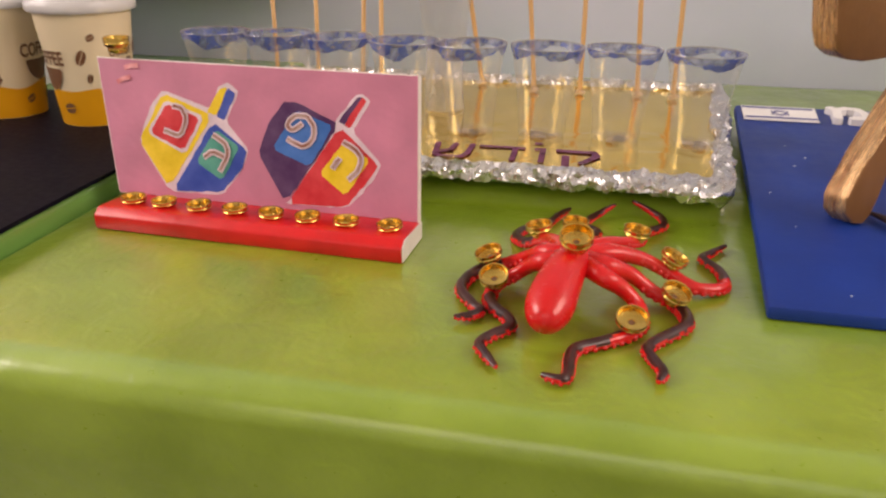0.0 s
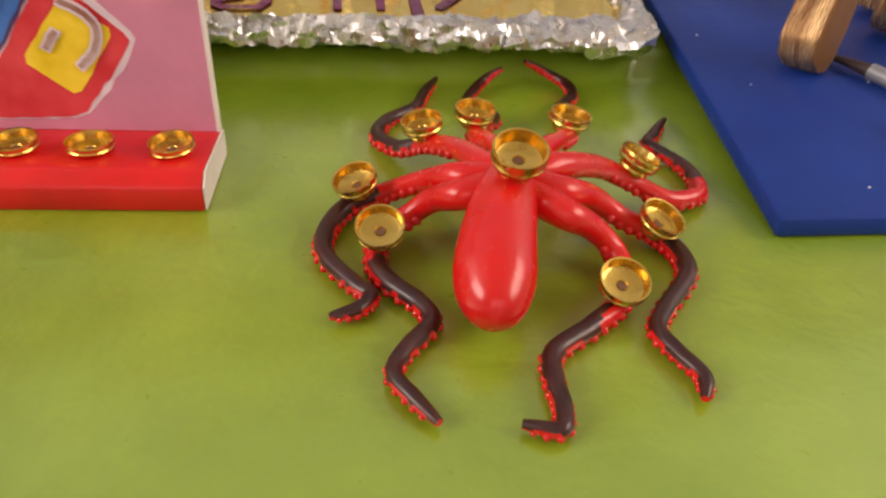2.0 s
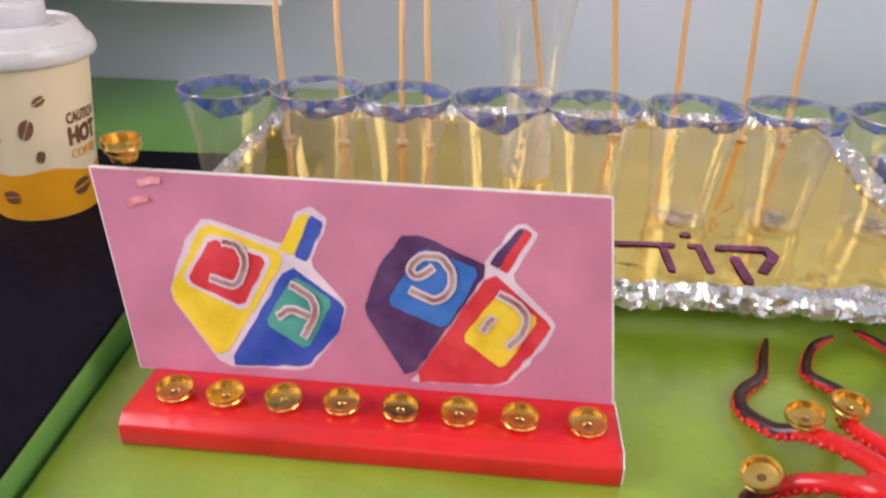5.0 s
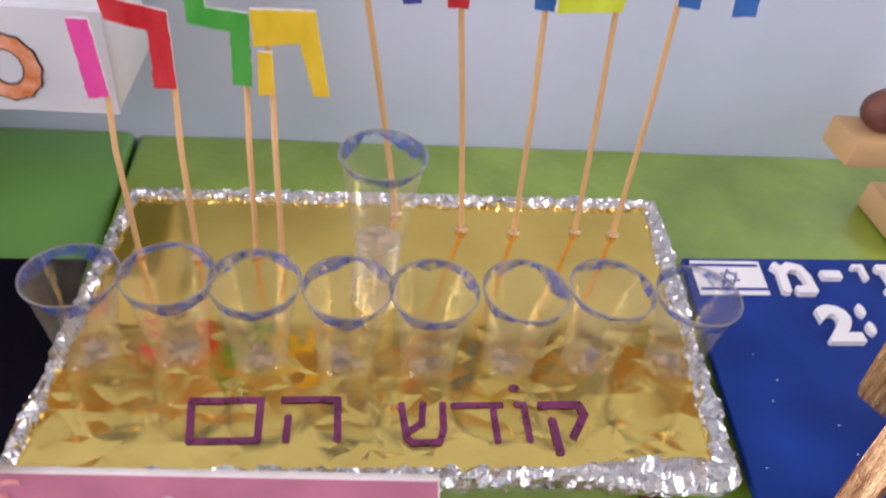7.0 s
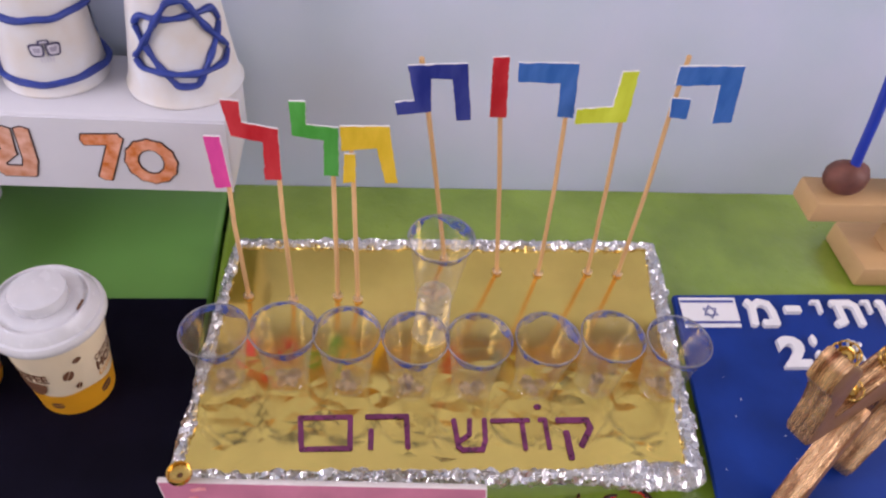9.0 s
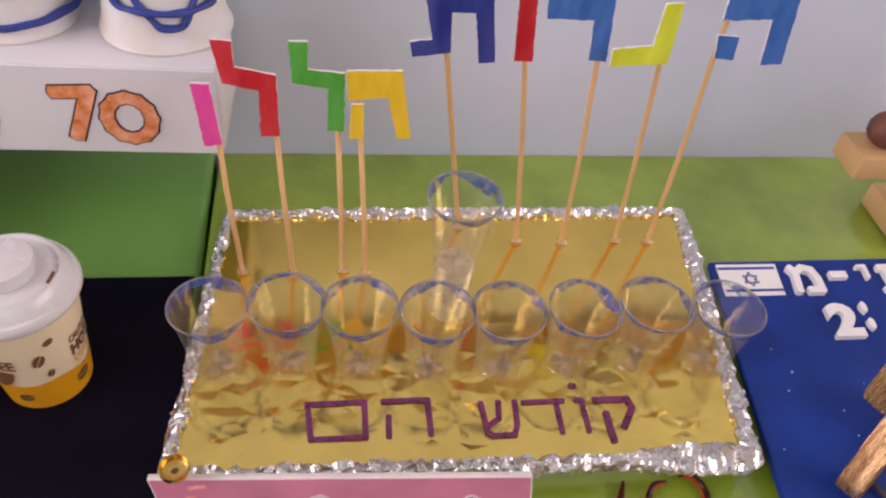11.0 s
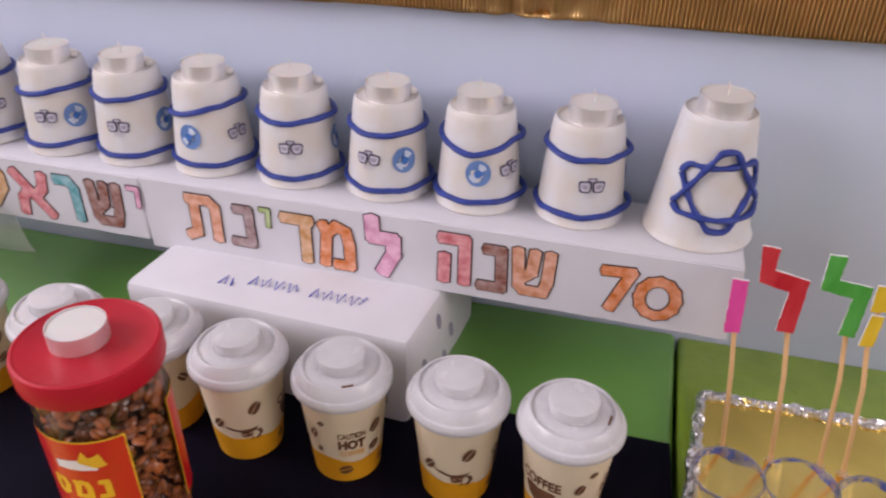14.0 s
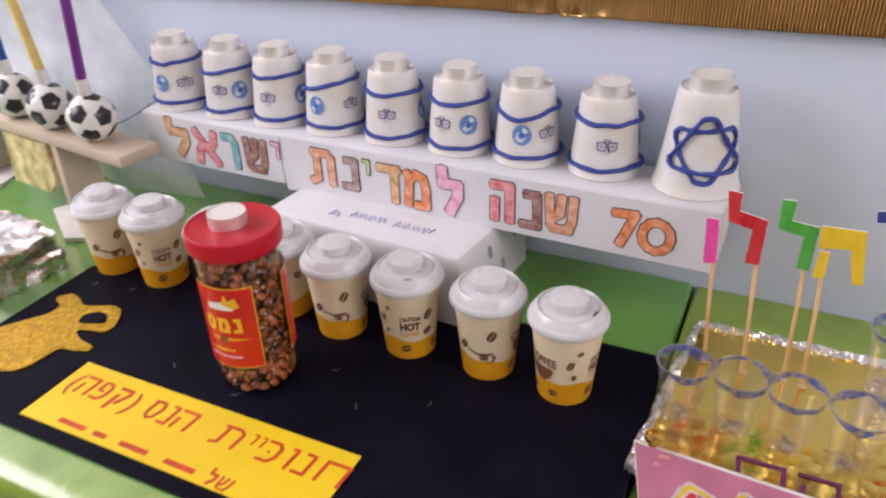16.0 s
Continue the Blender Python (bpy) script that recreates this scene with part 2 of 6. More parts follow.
PALEWOOD = mat("pale_wood", (0.56, 0.45, 0.34), 0.5, vary=0.14, scale=14, bump=0.15, fine=180, stretch=(0.15, 1, 1))
CLAY = mat("brown_clay", (0.17, 0.06, 0.04), 0.6, vary=0.3, scale=60, bump=0.5, fine=200)
INK = mat("black_pen", (0.05, 0.03, 0.03), 0.5, vary=0.2)
PENBLUE = mat("blue_pen", (0.05, 0.06, 0.42), 0.5, vary=0.2)
PENGREY = mat("dull_pen_barrel", (0.30, 0.30, 0.33), 0.45, 0.3, vary=0.2, scale=60, bump=0.2)
SILVER = mat("silver_paint", (0.62, 0.62, 0.64), 0.35, 0.7, vary=0.15, bump=0.3)
FILM = patchy(mat("clear_film", (0.88, 0.88, 0.88), 0.18, vary=0.04, bump=0.6, fine=30, dist=0.01), 9, 0.0, 1.15)


def paint(name, rgb, rough=0.5, vary=0.14):
    """Hand-applied colour: streaky, paler where the strokes are thin."""
    wax = 0.30 if "crayon" in name else 0.045
    pale = tuple(c + (0.80 - c) * wax for c in rgb)
    return mat(name, rgb, rough, vary=vary, scale=110 if wax > 0.2 else 70, bump=0.25, fine=260, second=pale, stretch=(1.0, 1.0, 0.35), spec=0.25)



P_RED = paint("paint_red", (0.62, 0.02, 0.03))
P_BLUE = paint("paint_blue", (0.02, 0.06, 0.36))
P_SKY = paint("paint_sky_blue", (0.025, 0.14, 0.46))
P_NAVY = paint("paint_navy", (0.02, 0.035, 0.25))
P_YELLOW = paint("paint_yellow", (0.80, 0.54, 0.015))
P_LIME = paint("paint_lime", (0.62, 0.70, 0.03))
P_GREEN = paint("paint_green", (0.06, 0.40, 0.05))
P_PINK = paint("paint_hot_pink", (0.85, 0.07, 0.36))
P_TEAL = paint("paint_teal", (0.05, 0.30, 0.24))
P_PURPLE = paint("paint_purple", (0.075, 0.018, 0.095))
P_ORANGE = paint("crayon_orange", (0.78, 0.20, 0.02))
P_PEACH = paint("crayon_peach", (0.74, 0.30, 0.15))
P_BROWN = paint("crayon_brown", (0.28, 0.085, 0.05))
P_ROSE = paint("crayon_rose", (0.72, 0.17, 0.19))
P_LPINK = paint("crayon_pink", (0.80, 0.34, 0.52))
P_LGREEN = paint("crayon_green", (0.40, 0.54, 0.16))
P_TURQ = paint("crayon_turquoise", (0.10, 0.40, 0.44))
P_TAUPE = paint("crayon_taupe", (0.33, 0.19, 0.18))
P_PALE = paint("sticker_blue", (0.12, 0.24, 0.52))
P_OUTLINE = paint("paint_pale_lilac", (0.68, 0.53, 0.60))
P_BADGE = paint("sticker_dark", (0.07, 0.06, 0.12))
P_GREY = paint("sticker_grey", (0.34, 0.31, 0.40))
P_PALEGREY = paint("sticker_pale_grey", (0.56, 0.53, 0.60))
P_CLOUD = paint("sticker_cloud", (0.55, 0.62, 0.74))
P_OCHRE = paint("crayon_ochre", (0.68, 0.34, 0.12))

# ---------------------------------------------------------------- mesh helpers
RNG = random.Random(7)
X90 = pose(0, 0, 0, 90)


def holder(name, loc=(0, 0, 0), rz=0.0, rx=0.0, ry=0.0):
    ob = new(name)
    ob.empty_display_size = 0.02
    ob.matrix_basis = pose(*loc, rx, ry, rz)
    return ob


SLOPE = None              # (rise per metre, y where it starts) for things that lie on a sloping top


def part(name, bm, material, parent=None, label="", smooth=40, m=None):
    if SLOPE and m is None:
        for v in bm.verts:
            v.co.z += SLOPE[0] * (v.co.y - SLOPE[1])
    me = bpy.data.meshes.new(name)
    bmesh.ops.recalc_face_normals(bm, faces=bm.faces) if smooth is not None else None
    bm.to_mesh(me)
    bm.free()
    for one in material if isinstance(material, (list, tuple)) else (material,):
        me.materials.append(one)
    if smooth:
        me.shade_smooth()
        me.set_sharp_from_angle(angle=radians(smooth))
    ob = new(name, me)
    if m is not None:
        ob.matrix_basis = m
    if parent is not None:
        ob.parent = parent
    if label:
        tagged(ob, label)
    return ob


def box(x0, x1, y0, y1, z0, z1, bevel=0.0, seg=2, bm=None):
    own = bm is None
    bm = bm or bmesh.new()
    made = bmesh.ops.create_cube(bm, size=1, matrix=Matrix.Translation(((x0 + x1) / 2, (y0 + y1) / 2, (z0 + z1) / 2))
                                 @ Matrix.Diagonal((x1 - x0, y1 - y0, z1 - z0, 1)))
    if bevel and own:
        bmesh.ops.bevel(bm, geom=bm.edges[:], offset=bevel, segments=seg, affect="EDGES", profile=0.5)
    return bm


def lathe(profile, seg=32, bm=None):
    """A turned body from (radius, height) pairs."""
    bm = bm or bmesh.new()
    rings = []
    for r, z in profile:
        if r < 1e-6:
            rings.append([bm.verts.new((0, 0, z))])
        else:
            rings.append([bm.verts.new((r * math.cos(2 * math.pi * i / seg), r * math.sin(2 * math.pi * i / seg), z)) for i in range(seg)])
    for a, b in zip(rings, rings[1:]):
        for i in range(seg):
            j = (i + 1) % seg
            f = [a[0] if len(a) == 1 else a[i]]
            if len(a) > 1:
                f.append(a[j])
            f.append(b[0] if len(b) == 1 else b[j])
            if len(b) > 1:
                f.append(b[i])
            if len(f) > 2:
                bm.faces.new(f)
    return bm


def smooth_path(points, n):
    """Points along a Catmull-Rom curve through the given ones."""
    p = [Vector(q) for q in points]
    p = [2 * p[0] - p[1]] + p + [2 * p[-1] - p[-2]]
    out = []
    spans = len(p) - 3
    for k in range(n + 1):
        s = k / n * spans
        i = min(int(s), spans - 1)
        t = s - i
        a, b, c, d = p[i:i + 4]
        out.append(0.5 * ((2 * b) + (c - a) * t + (2 * a - 5 * b + 4 * c - d) * t * t + (3 * b - a - 3 * c + d) * t ** 3))
    return out


def tube(path, radius, seg=10, closed=False, bm=None, squash=1.0):
    """A rod along a path; radius is a number or a function of 0..1."""
    bm = bm or bmesh.new()
    rad = radius if callable(radius) else (lambda s: radius)
    rings = []
    n = len(path)
    whole = (Vector(path[-1]) - Vector(path[0])).normalized()
    upright = not closed and abs(whole.z) > 0.85
    for k, p in enumerate(path):
        a = path[(k + 1) % n] if closed or k + 1 < n else p
        b = path[k - 1] if closed or k else p
        d = (Vector(a) - Vector(b)).normalized()
        ref = Vector((0, 1, 0)) if upright or (closed and abs(d.z) >= 0.95) else Vector((0, 0, 1))
        side = d.cross(ref).normalized()
        up = side.cross(d)
        r = rad(k / max(1, n - 1))
        rings.append([bm.verts.new(Vector(p) + side * r * math.cos(2 * math.pi * i / seg) + up * r * squash * math.sin(2 * math.pi * i / seg)) for i in range(seg)])
    for k in range(n if closed else n - 1):
        a, b = rings[k], rings[(k + 1) % n]
        for i in range(seg):
            bm.faces.new((a[i], a[(i + 1) % seg], b[(i + 1) % seg], b[i]))
    if not closed:
        bm.faces.new(rings[0][::-1])
        bm.faces.new(rings[-1])
    return bm


def prism(outline, depth, m=None, bevel=0.0, bm=None):
    """A flat plate: a 2D outline in x, y, raised by depth in z."""
    own = bm is None
    bm = bm or bmesh.new()
    base = [bm.verts.new((x, y, 0)) for x, y in outline]
    top = [bm.verts.new((x, y, depth)) for x, y in outline]
    n = len(outline)
    bm.faces.new(base[::-1])
    bm.faces.new(top)
    for i in range(n):
        bm.faces.new((base[i], base[(i + 1) % n], top[(i + 1) % n], top[i]))
    if bevel and own:
        bmesh.ops.bevel(bm, geom=bm.edges[:], offset=bevel, segments=2, affect="EDGES", profile=0.5)
    if m is not None:
        bmesh.ops.transform(bm, matrix=m, verts=base + top if not bevel else bm.verts[:])
    return bm


def disc(cx, cy, rx, ry, turn=0.0, n=20):
    c, s = math.cos(turn), math.sin(turn)
    return [(cx + rx * math.cos(a) * c - ry * math.sin(a) * s, cy + rx * math.cos(a) * s + ry * math.sin(a) * c)
            for a in (2 * math.pi * i / n for i in range(n))]


def rounded(outline, turns=2, keep=0.25):
    """An outline with its corners cut round."""
    for _ in range(turns):
        out = []
        for i, p in enumerate(outline):
            q = outline[(i + 1) % len(outline)]
            out += [(p[0] + (q[0] - p[0]) * keep, p[1] + (q[1] - p[1]) * keep), (q[0] + (p[0] - q[0]) * keep, q[1] + (p[1] - q[1]) * keep)]
        outline = out
    return outline


def blob(bm, centre, r, seg=10, squash=(1, 1, 1), turn=0.0):
    m = Matrix.Translation(centre) @ Matrix.Rotation(turn, 4, "Z") @ Matrix.Diagonal((r * squash[0], r * squash[1], r * squash[2], 1))
    return bmesh.ops.create_uvsphere(bm, u_segments=seg, v_segments=max(5, seg // 2 + 1), radius=1, matrix=m)["verts"]


GLYPHS = {}
# hand-drawn letter forms: pen strokes in a unit box
STROKES = {
    "7": [[(0, 0.97), (1, 1), (0.34, 0)]],
    "0": [[(0.5 + 0.5 * math.sin(2 * math.pi * k / 12), 0.5 + 0.5 * math.cos(2 * math.pi * k / 12)) for k in range(13)]],
    "\u05d0": [[(0, 1), (1, 0)], [(0.95, 1), (0.88, 0.68), (0.62, 0.45)], [(0.06, 0), (0.12, 0.34), (0.38, 0.58)]],
    "\u05d2": [[(0.25, 1), (0.75, 1), (0.8, 0.4), (1, 0)], [(0.8, 0.36), (0, 0)]],
    "\u05d3": [[(0, 1), (1, 1)], [(0.82, 1), (0.82, 0)]],
    "\u05d4": [[(0, 1), (1, 1), (1, 0)], [(0.1, 0.55), (0.08, 0)]],
    "\u05d5": [[(0, 1), (0.9, 1), (0.9, 0)]],
    "\u05d7": [[(0.04, 0), (0.04, 1), (1, 1), (1, 0)]],
    "\u05d9": [[(0, 1), (0.95, 1), (0.85, 0)]],
    "\u05db": [[(0, 1), (0.7, 1), (1, 0.76), (1, 0.24), (0.7, 0), (0, 0)]],
    "\u05dc": [[(0, 1), (0.04, 0.66), (1, 0.66), (1, 0.38), (0.5, 0)]],
    "\u05dd": [[(0, 1), (1, 1), (1, 0), (0.06, 0), (0, 1)]],
    "\u05de": [[(0, 1), (0.14, 0.8), (0.02, 0)], [(0.14, 0.78), (0.5, 1), (0.88, 0.9), (1, 0.55), (1, 0), (0.5, 0)]],
    "\u05e0": [[(0.25, 1), (0.95, 1), (1, 0), (0, 0)]],
    "\u05e1": [[(0, 1), (0.78, 1), (1, 0.66), (0.84, 0.14), (0.5, 0), (0.2, 0.14), (0.08, 0.55), (0.14, 1)]],
    "\u05e4": [[(0.48, 0.5), (0.06, 0.5), (0.04, 1), (0.7, 1), (1, 0.76), (1, 0.24), (0.7, 0), (0, 0)]],
    "\u05e7": [[(0, 1), (0.92, 1), (1, 0.78), (0.62, 0.32)], [(0.2, 0.66), (0.22, 0)]],
    "\u05e8": [[(0, 1), (0.7, 1), (1, 0.8), (1, 0)]],
    "\u05e9": [[(0, 1), (0.08, 0.12), (0.22, 0), (0.84, 0), (0.96, 0.3), (1, 1)], [(0.52, 1), (0.46, 0.5), (0.12, 0.28)]],
    "\u05ea": [[(0.1, 1), (0.78, 1), (1, 0.84), (1, 0)], [(0.28, 1), (0.28, 0.1), (0, 0)]],
}


def pen_letter(ch, x0, x1, y0, y1, depth, width, z, slant, turn, inset):
    """A letter drawn with a flat pen, filling a rectangle."""
    bm = bmesh.new()
    h = inset / 2
    cx, cy = (x0 + x1) / 2, (y0 + y1) / 2
    c, s = math.cos(turn), math.sin(turn)

    def place(u, v):
        x, y = x0 + h + (x1 - x0 - 2 * h) * u, y0 + h + (y1 - y0 - 2 * h) * v
        x += slant * (y - y0)
        return cx + (x - cx) * c - (y - cy) * s, cy + (x - cx) * s + (y - cy) * c
    lift = 0.0
    for line in STROKES[ch]:
        pts = [place(*p) for p in line]
        for k, (a, b) in enumerate(zip(pts, pts[1:])):
            d = Vector((b[0] - a[0], b[1] - a[1]))
            d = d.normalized() * width / 2
            nx, ny = -d.y, d.x
            ends = [(a[0] - d.x * 0.55 + nx, a[1] - d.y * 0.55 + ny), (a[0] - d.x * 0.9, a[1] - d.y * 0.9), (a[0] - d.x * 0.55 - nx, a[1] - d.y * 0.55 - ny),
                    (b[0] + d.x * 0.55 - nx, b[1] + d.y * 0.55 - ny), (b[0] + d.x * 0.9, b[1] + d.y * 0.9), (b[0] + d.x * 0.55 + nx, b[1] + d.y * 0.55 + ny)]
            prism(ends, max(depth, 0.00005) + lift, Matrix.Translation((0, 0, z)), bm=bm)
            lift += 0.000012
    return bm


def glyph(text, off=0.03):
    """The flat outline of a character or word in the built-in font, as vertices and faces."""
    key = (text, off)
    if key not in GLYPHS:
        cu = bpy.data.curves.new("lettering", "FONT")
        cu.body, cu.offset, cu.resolution_u = text, off, 3
        ob = new("lettering", cu)
        bpy.context.view_layer.update()
        me = bpy.data.meshes.new_from_object(ob.evaluated_get(bpy.context.evaluated_depsgraph_get()))
        GLYPHS[key] = ([tuple(v.co) for v in me.vertices], [tuple(f.vertices) for f in me.polygons])
        bpy.data.objects.remove(ob)
        bpy.data.curves.remove(cu)
        bpy.data.meshes.remove(me)
    return GLYPHS[key]


def lettered(text, x0, x1, y0, y1, depth, off=0.03, grow=None, z=0.0, slant=0.0, turn=0.0):
    """A raised letter that fills a rectangle; grow: a wider stroke round the same letter."""
    if text in STROKES:
        inset = (y1 - y0) * (0.10 + 2.4 * off)
        inset = min(inset, 0.62 * (x1 - x0)) if text in "\u05d9\u05d5" else inset
        return pen_letter(text, x0, x1, y0, y1, depth, inset + (0.0 if grow is None else 0.0021), z, slant, turn, inset)
    vs, fs = glyph(text, off)
    xs, ys = [v[0] for v in vs], [v[1] for v in vs]
    sx, sy = (x1 - x0) / max(1e-6, max(xs) - min(xs)), (y1 - y0) / max(1e-6, max(ys) - min(ys))
    ox, oy = min(xs), min(ys)
    if grow is not None:
        vs, fs = glyph(text, grow)
    bm = bmesh.new()
    pts = []
    cx, cy = (x0 + x1) / 2, (y0 + y1) / 2
    c, s = math.cos(turn), math.sin(turn)
    for v in vs:
        x, y = x0 + (v[0] - ox) * sx, y0 + (v[1] - oy) * sy
        x += slant * (y - y0)
        x, y = cx + (x - cx) * c - (y - cy) * s, cy + (x - cx) * s + (y - cy) * c
        pts.append(bm.verts.new((x, y, z)))
    faces = []
    for f in fs:
        try:
            faces.append(bm.faces.new([pts[i] for i in f]))
        except ValueError:
            pass
    if depth:
        made = bmesh.ops.extrude_face_region(bm, geom=faces)
        bmesh.ops.translate(bm, vec=(0, 0, depth), verts=[g for g in made["geom"] if isinstance(g, bmesh.types.BMVert)])
    return bm


def mapped(bm, fn):
    for v in bm.verts:
        v.co = fn(v.co)
    return bm


def stroke(points, width, depth=0.0005, z=0.0, bm=None):
    """A marker line on a flat sheet."""
    bm = bm or bmesh.new()
    p = [Vector((*q, 0)) for q in points]
    l, r = [], []
    for i, q in enumerate(p):
        a, b = p[max(0, i - 1)], p[min(len(p) - 1, i + 1)]
        d = (b - a).normalized()
        nrm = Vector((-d.y, d.x, 0)) * width / 2
        l.append(bm.verts.new(q + nrm + Vector((0, 0, z + depth))))
        r.append(bm.verts.new(q - nrm + Vector((0, 0, z + depth))))
    for i in range(len(p) - 1):
        bm.faces.new((l[i], l[i + 1], r[i + 1], r[i]))
    return bm

# ---------------------------------------------------------------- the room
T, TL = 0.750, 0.760      # tops of the two tables
WALL_Y = 0.752
RISE, RISE_Y = 0.050, 0.455   # the tray slopes up a little to the wall, a little less


def structure(name, bm, material, label, smooth=None):
    ob = part(name, bm, material, smooth=smooth or 30)
    return tagged(ob, label, kind="structure")


structure("wall_north", box(-2.3, 2.1, WALL_Y, WALL_Y + 0.12, 0, 2.6), WALL, "pale blue-white painted plaster wall behind the tables")
structure("floor", box(-2.3, 2.1, -2.1, WALL_Y, -0.1, 0), FLOOR, "plain beige floor under the tables")
structure("ceiling", box(-2.3, 2.1, -2.1, WALL_Y + 0.12, 2.6, 2.7), PLAIN, "plain off-white ceiling")


def wall_with_opening(name, length, opening, m, label):
    """A wall along x with one window opening (x0, x1, z0, z1)."""
    a, b, c, d = opening
    bm = bmesh.new()
    for q in ((-length / 2, a, 0, 2.6), (b, length / 2, 0, 2.6), (a, b, 0, c), (a, b, d, 2.6)):
        box(q[0], q[1], 0, 0.12, q[2], q[3], bm=bm)
    ob = structure(name, bm, PLAIN, label)
    ob.matrix_basis = m
    return ob


# unseen walls, with openings added where the daylight lamps stand
wall_with_opening("wall_south", 4.4, (-1.1, 1.3, 1.45, 2.45), pose(-0.1, -2.22, 0), "plain painted wall with a wide window opening")
wall_with_opening("wall_west", 2.9, (-0.30, 1.30, 1.45, 2.45), pose(-2.3, -0.66, 0, 0, 0, 90), "plain painted side wall with a window opening")
wall_with_opening("wall_east", 2.9, (-0.30, 1.30, 1.45, 2.45), pose(2.22, -0.66, 0, 0, 0, 90), "plain painted side wall with a window opening")


def card_strip(x0, x1, out, parent, label):
    """A length of gold corrugated card: fine upright flutes, crumpled in places."""
    bm = bmesh.new()
    pitch, per = 0.0032, 4
    nx = int((x1 - x0) / pitch * per)
    rows = []
    for z in (0.0, 0.003, 0.008, 0.014, 0.022, 0.034, 0.05, 0.07, 0.09, 0.11):
        row = []
        for i in range(nx + 1):
            x = x0 + (x1 - x0) * i / nx
            crush = math.exp(-((x + 0.40) / 0.055) ** 2) * max(0.0, 1 - z / 0.05) + 0.4 * math.exp(-((x + 0.86) / 0.06) ** 2)
            flute = 0.0006 * math.cos(2 * math.pi * i / per) * (1 - min(1, crush) * 0.6) * (1.0 if x > -0.50 else max(0.35, 1 + (x + 0.50) * 3))
            buckle = 0.010 * noise.noise((x * 3, z * 4, 1)) * (0.4 + z * 2) + 0.012 * crush * noise.noise((x * 60, z * 110, 5))
            row.append(bm.verts.new((x, out + flute + buckle, 1.0585 + 0.008 * (x + 0.3) + z + 0.0020 * noise.noise((x * 6, 0, 3)) * (1 if z < 0.1 else 0))))
        rows.append(row)
    for a, b in zip(rows, rows[1:]):
        for i in range(nx):
            bm.faces.new((a[i], a[i + 1], b[i + 1], b[i]))
    ob = part("card_strip", bm, CORR, parent, label, smooth=60)
    mod = ob.modifiers.new("sheet", "SOLIDIFY")
    mod.thickness = 0.0015


border = holder("wall_border", (0, 0, 0))
card_strip(-1.5, -0.57, WALL_Y - 0.0150, border, "flattened gold card length")
card_strip(-0.575, 0.12, WALL_Y - 0.0125, border, "fluted gold card length with a crumple")
card_strip(0.115, 0.75, WALL_Y - 0.0150, border, "fluted gold card length")
tagged(border, "gold corrugated card border, crumpled in places, fixed along the wall", "wall border")


def covered_table(x0, x1, yf, yb, top, cloth, cloth_label, rise=0.0, swell=0.0, ramp=0.0):
    """A plain table under a smooth cloth that hangs down all round."""
    tb = holder("table", ((x0 + x1) / 2, (yf + yb) / 2, 0))
    w, d = (x1 - x0) / 2 - 0.006, (yb - yf) / 2 - 0.006
    part("tabletop", box(-w, w, -d, d, top - 0.03, top - 0.003, 0.003), PINE, tb)
    for sx in (-1, 1):
        for sy in (-1, 1):
            part("leg", box(sx * (w - 0.05) - 0.02, sx * (w - 0.05) + 0.02, sy * (d - 0.04) - 0.02, sy * (d - 0.04) + 0.02, 0, top - 0.03, 0.002), PINE, tb)
    tagged(tb, "plain wooden table hidden under its cloth", "table")
    bm = bmesh.new()
    # a rounded sheet: rows run from the back edge over the front and down
    prof = [(yb, top)]
    steps = 64
    for k in range(1, steps + 1):
        prof.append((yb + (yf + 0.014 - yb) * k / steps, top))
    for k in range(1, 7):
        a = math.pi / 2 * k / 6
        prof.append((yf + 0.014 - 0.014 * math.sin(a), top - 0.014 + 0.014 * math.cos(a)))
    for k in range(1, 19):
        prof.append((yf, top - 0.014 - (top - 0.10) * k / 18))
    nx = int((x1 - x0) / 0.012)
    rows = []
    for k, (y, z) in enumerate(prof):
        row = []
        hang = max(0.0, top - 0.014 - z)
        for i in range(nx + 1):
            x = x0 + (x1 - x0) * i / nx
            fold = hang * (0.10 + 0.04 * noise.noise((x * 5, hang * 2, 2))) + 0.004 * noise.noise((x * 3, 4, 1)) * (1 if k > steps - 3 else 0)
            lift = 0.0006 * noise.noise((x * 14, y * 14, 0)) if k < steps - 3 else 0
            up = min(1.0, max(0.0, (y - yb + 0.014) / 0.014))
            row.append(bm.verts.new((x, y + fold, z + lift + rise * (y - yf) + swell * max(0.0, y - 0.625) + ramp * up * up * (3 - 2 * up))))
        rows.append(row)
    for a, b in zip(rows, rows[1:]):
        for i in range(nx):
            bm.faces.new((a[i], b[i], b[i + 1], a[i + 1]))
    # the two hanging ends, rounded over the edge
    for end, sign in ((0, -1), (nx, 1)):
        prev = [r[end] for r in rows[:steps + 1]]
        for k in range(1, 14):
            if k < 6:
                a = math.pi / 2 * k / 5
                dx, dz = 0.006 * math.sin(a), -0.006 + 0.006 * math.cos(a)
            else:
                dx, dz = 0.006, -0.006 - (k - 5) * 0.07
            now = [bm.verts.new((v.co.x * 0 + (x0 if sign < 0 else x1) + sign * dx, v.co.y, top + dz + rise * (v.co.y - yf) + swell * max(0.0, v.co.y - 0.625))) for v in rows and [r[end] for r in rows[:steps + 1]]]
            for p in range(steps):
                bm.faces.new((prev[p], prev[p + 1], now[p + 1], now[p]) if sign > 0 else (prev[p + 1], prev[p], now[p], now[p + 1]))
            prev = now
    cl = part("tablecloth", bm, cloth, smooth=60)
    return tagged(cl, cloth_label, "tablecloth")


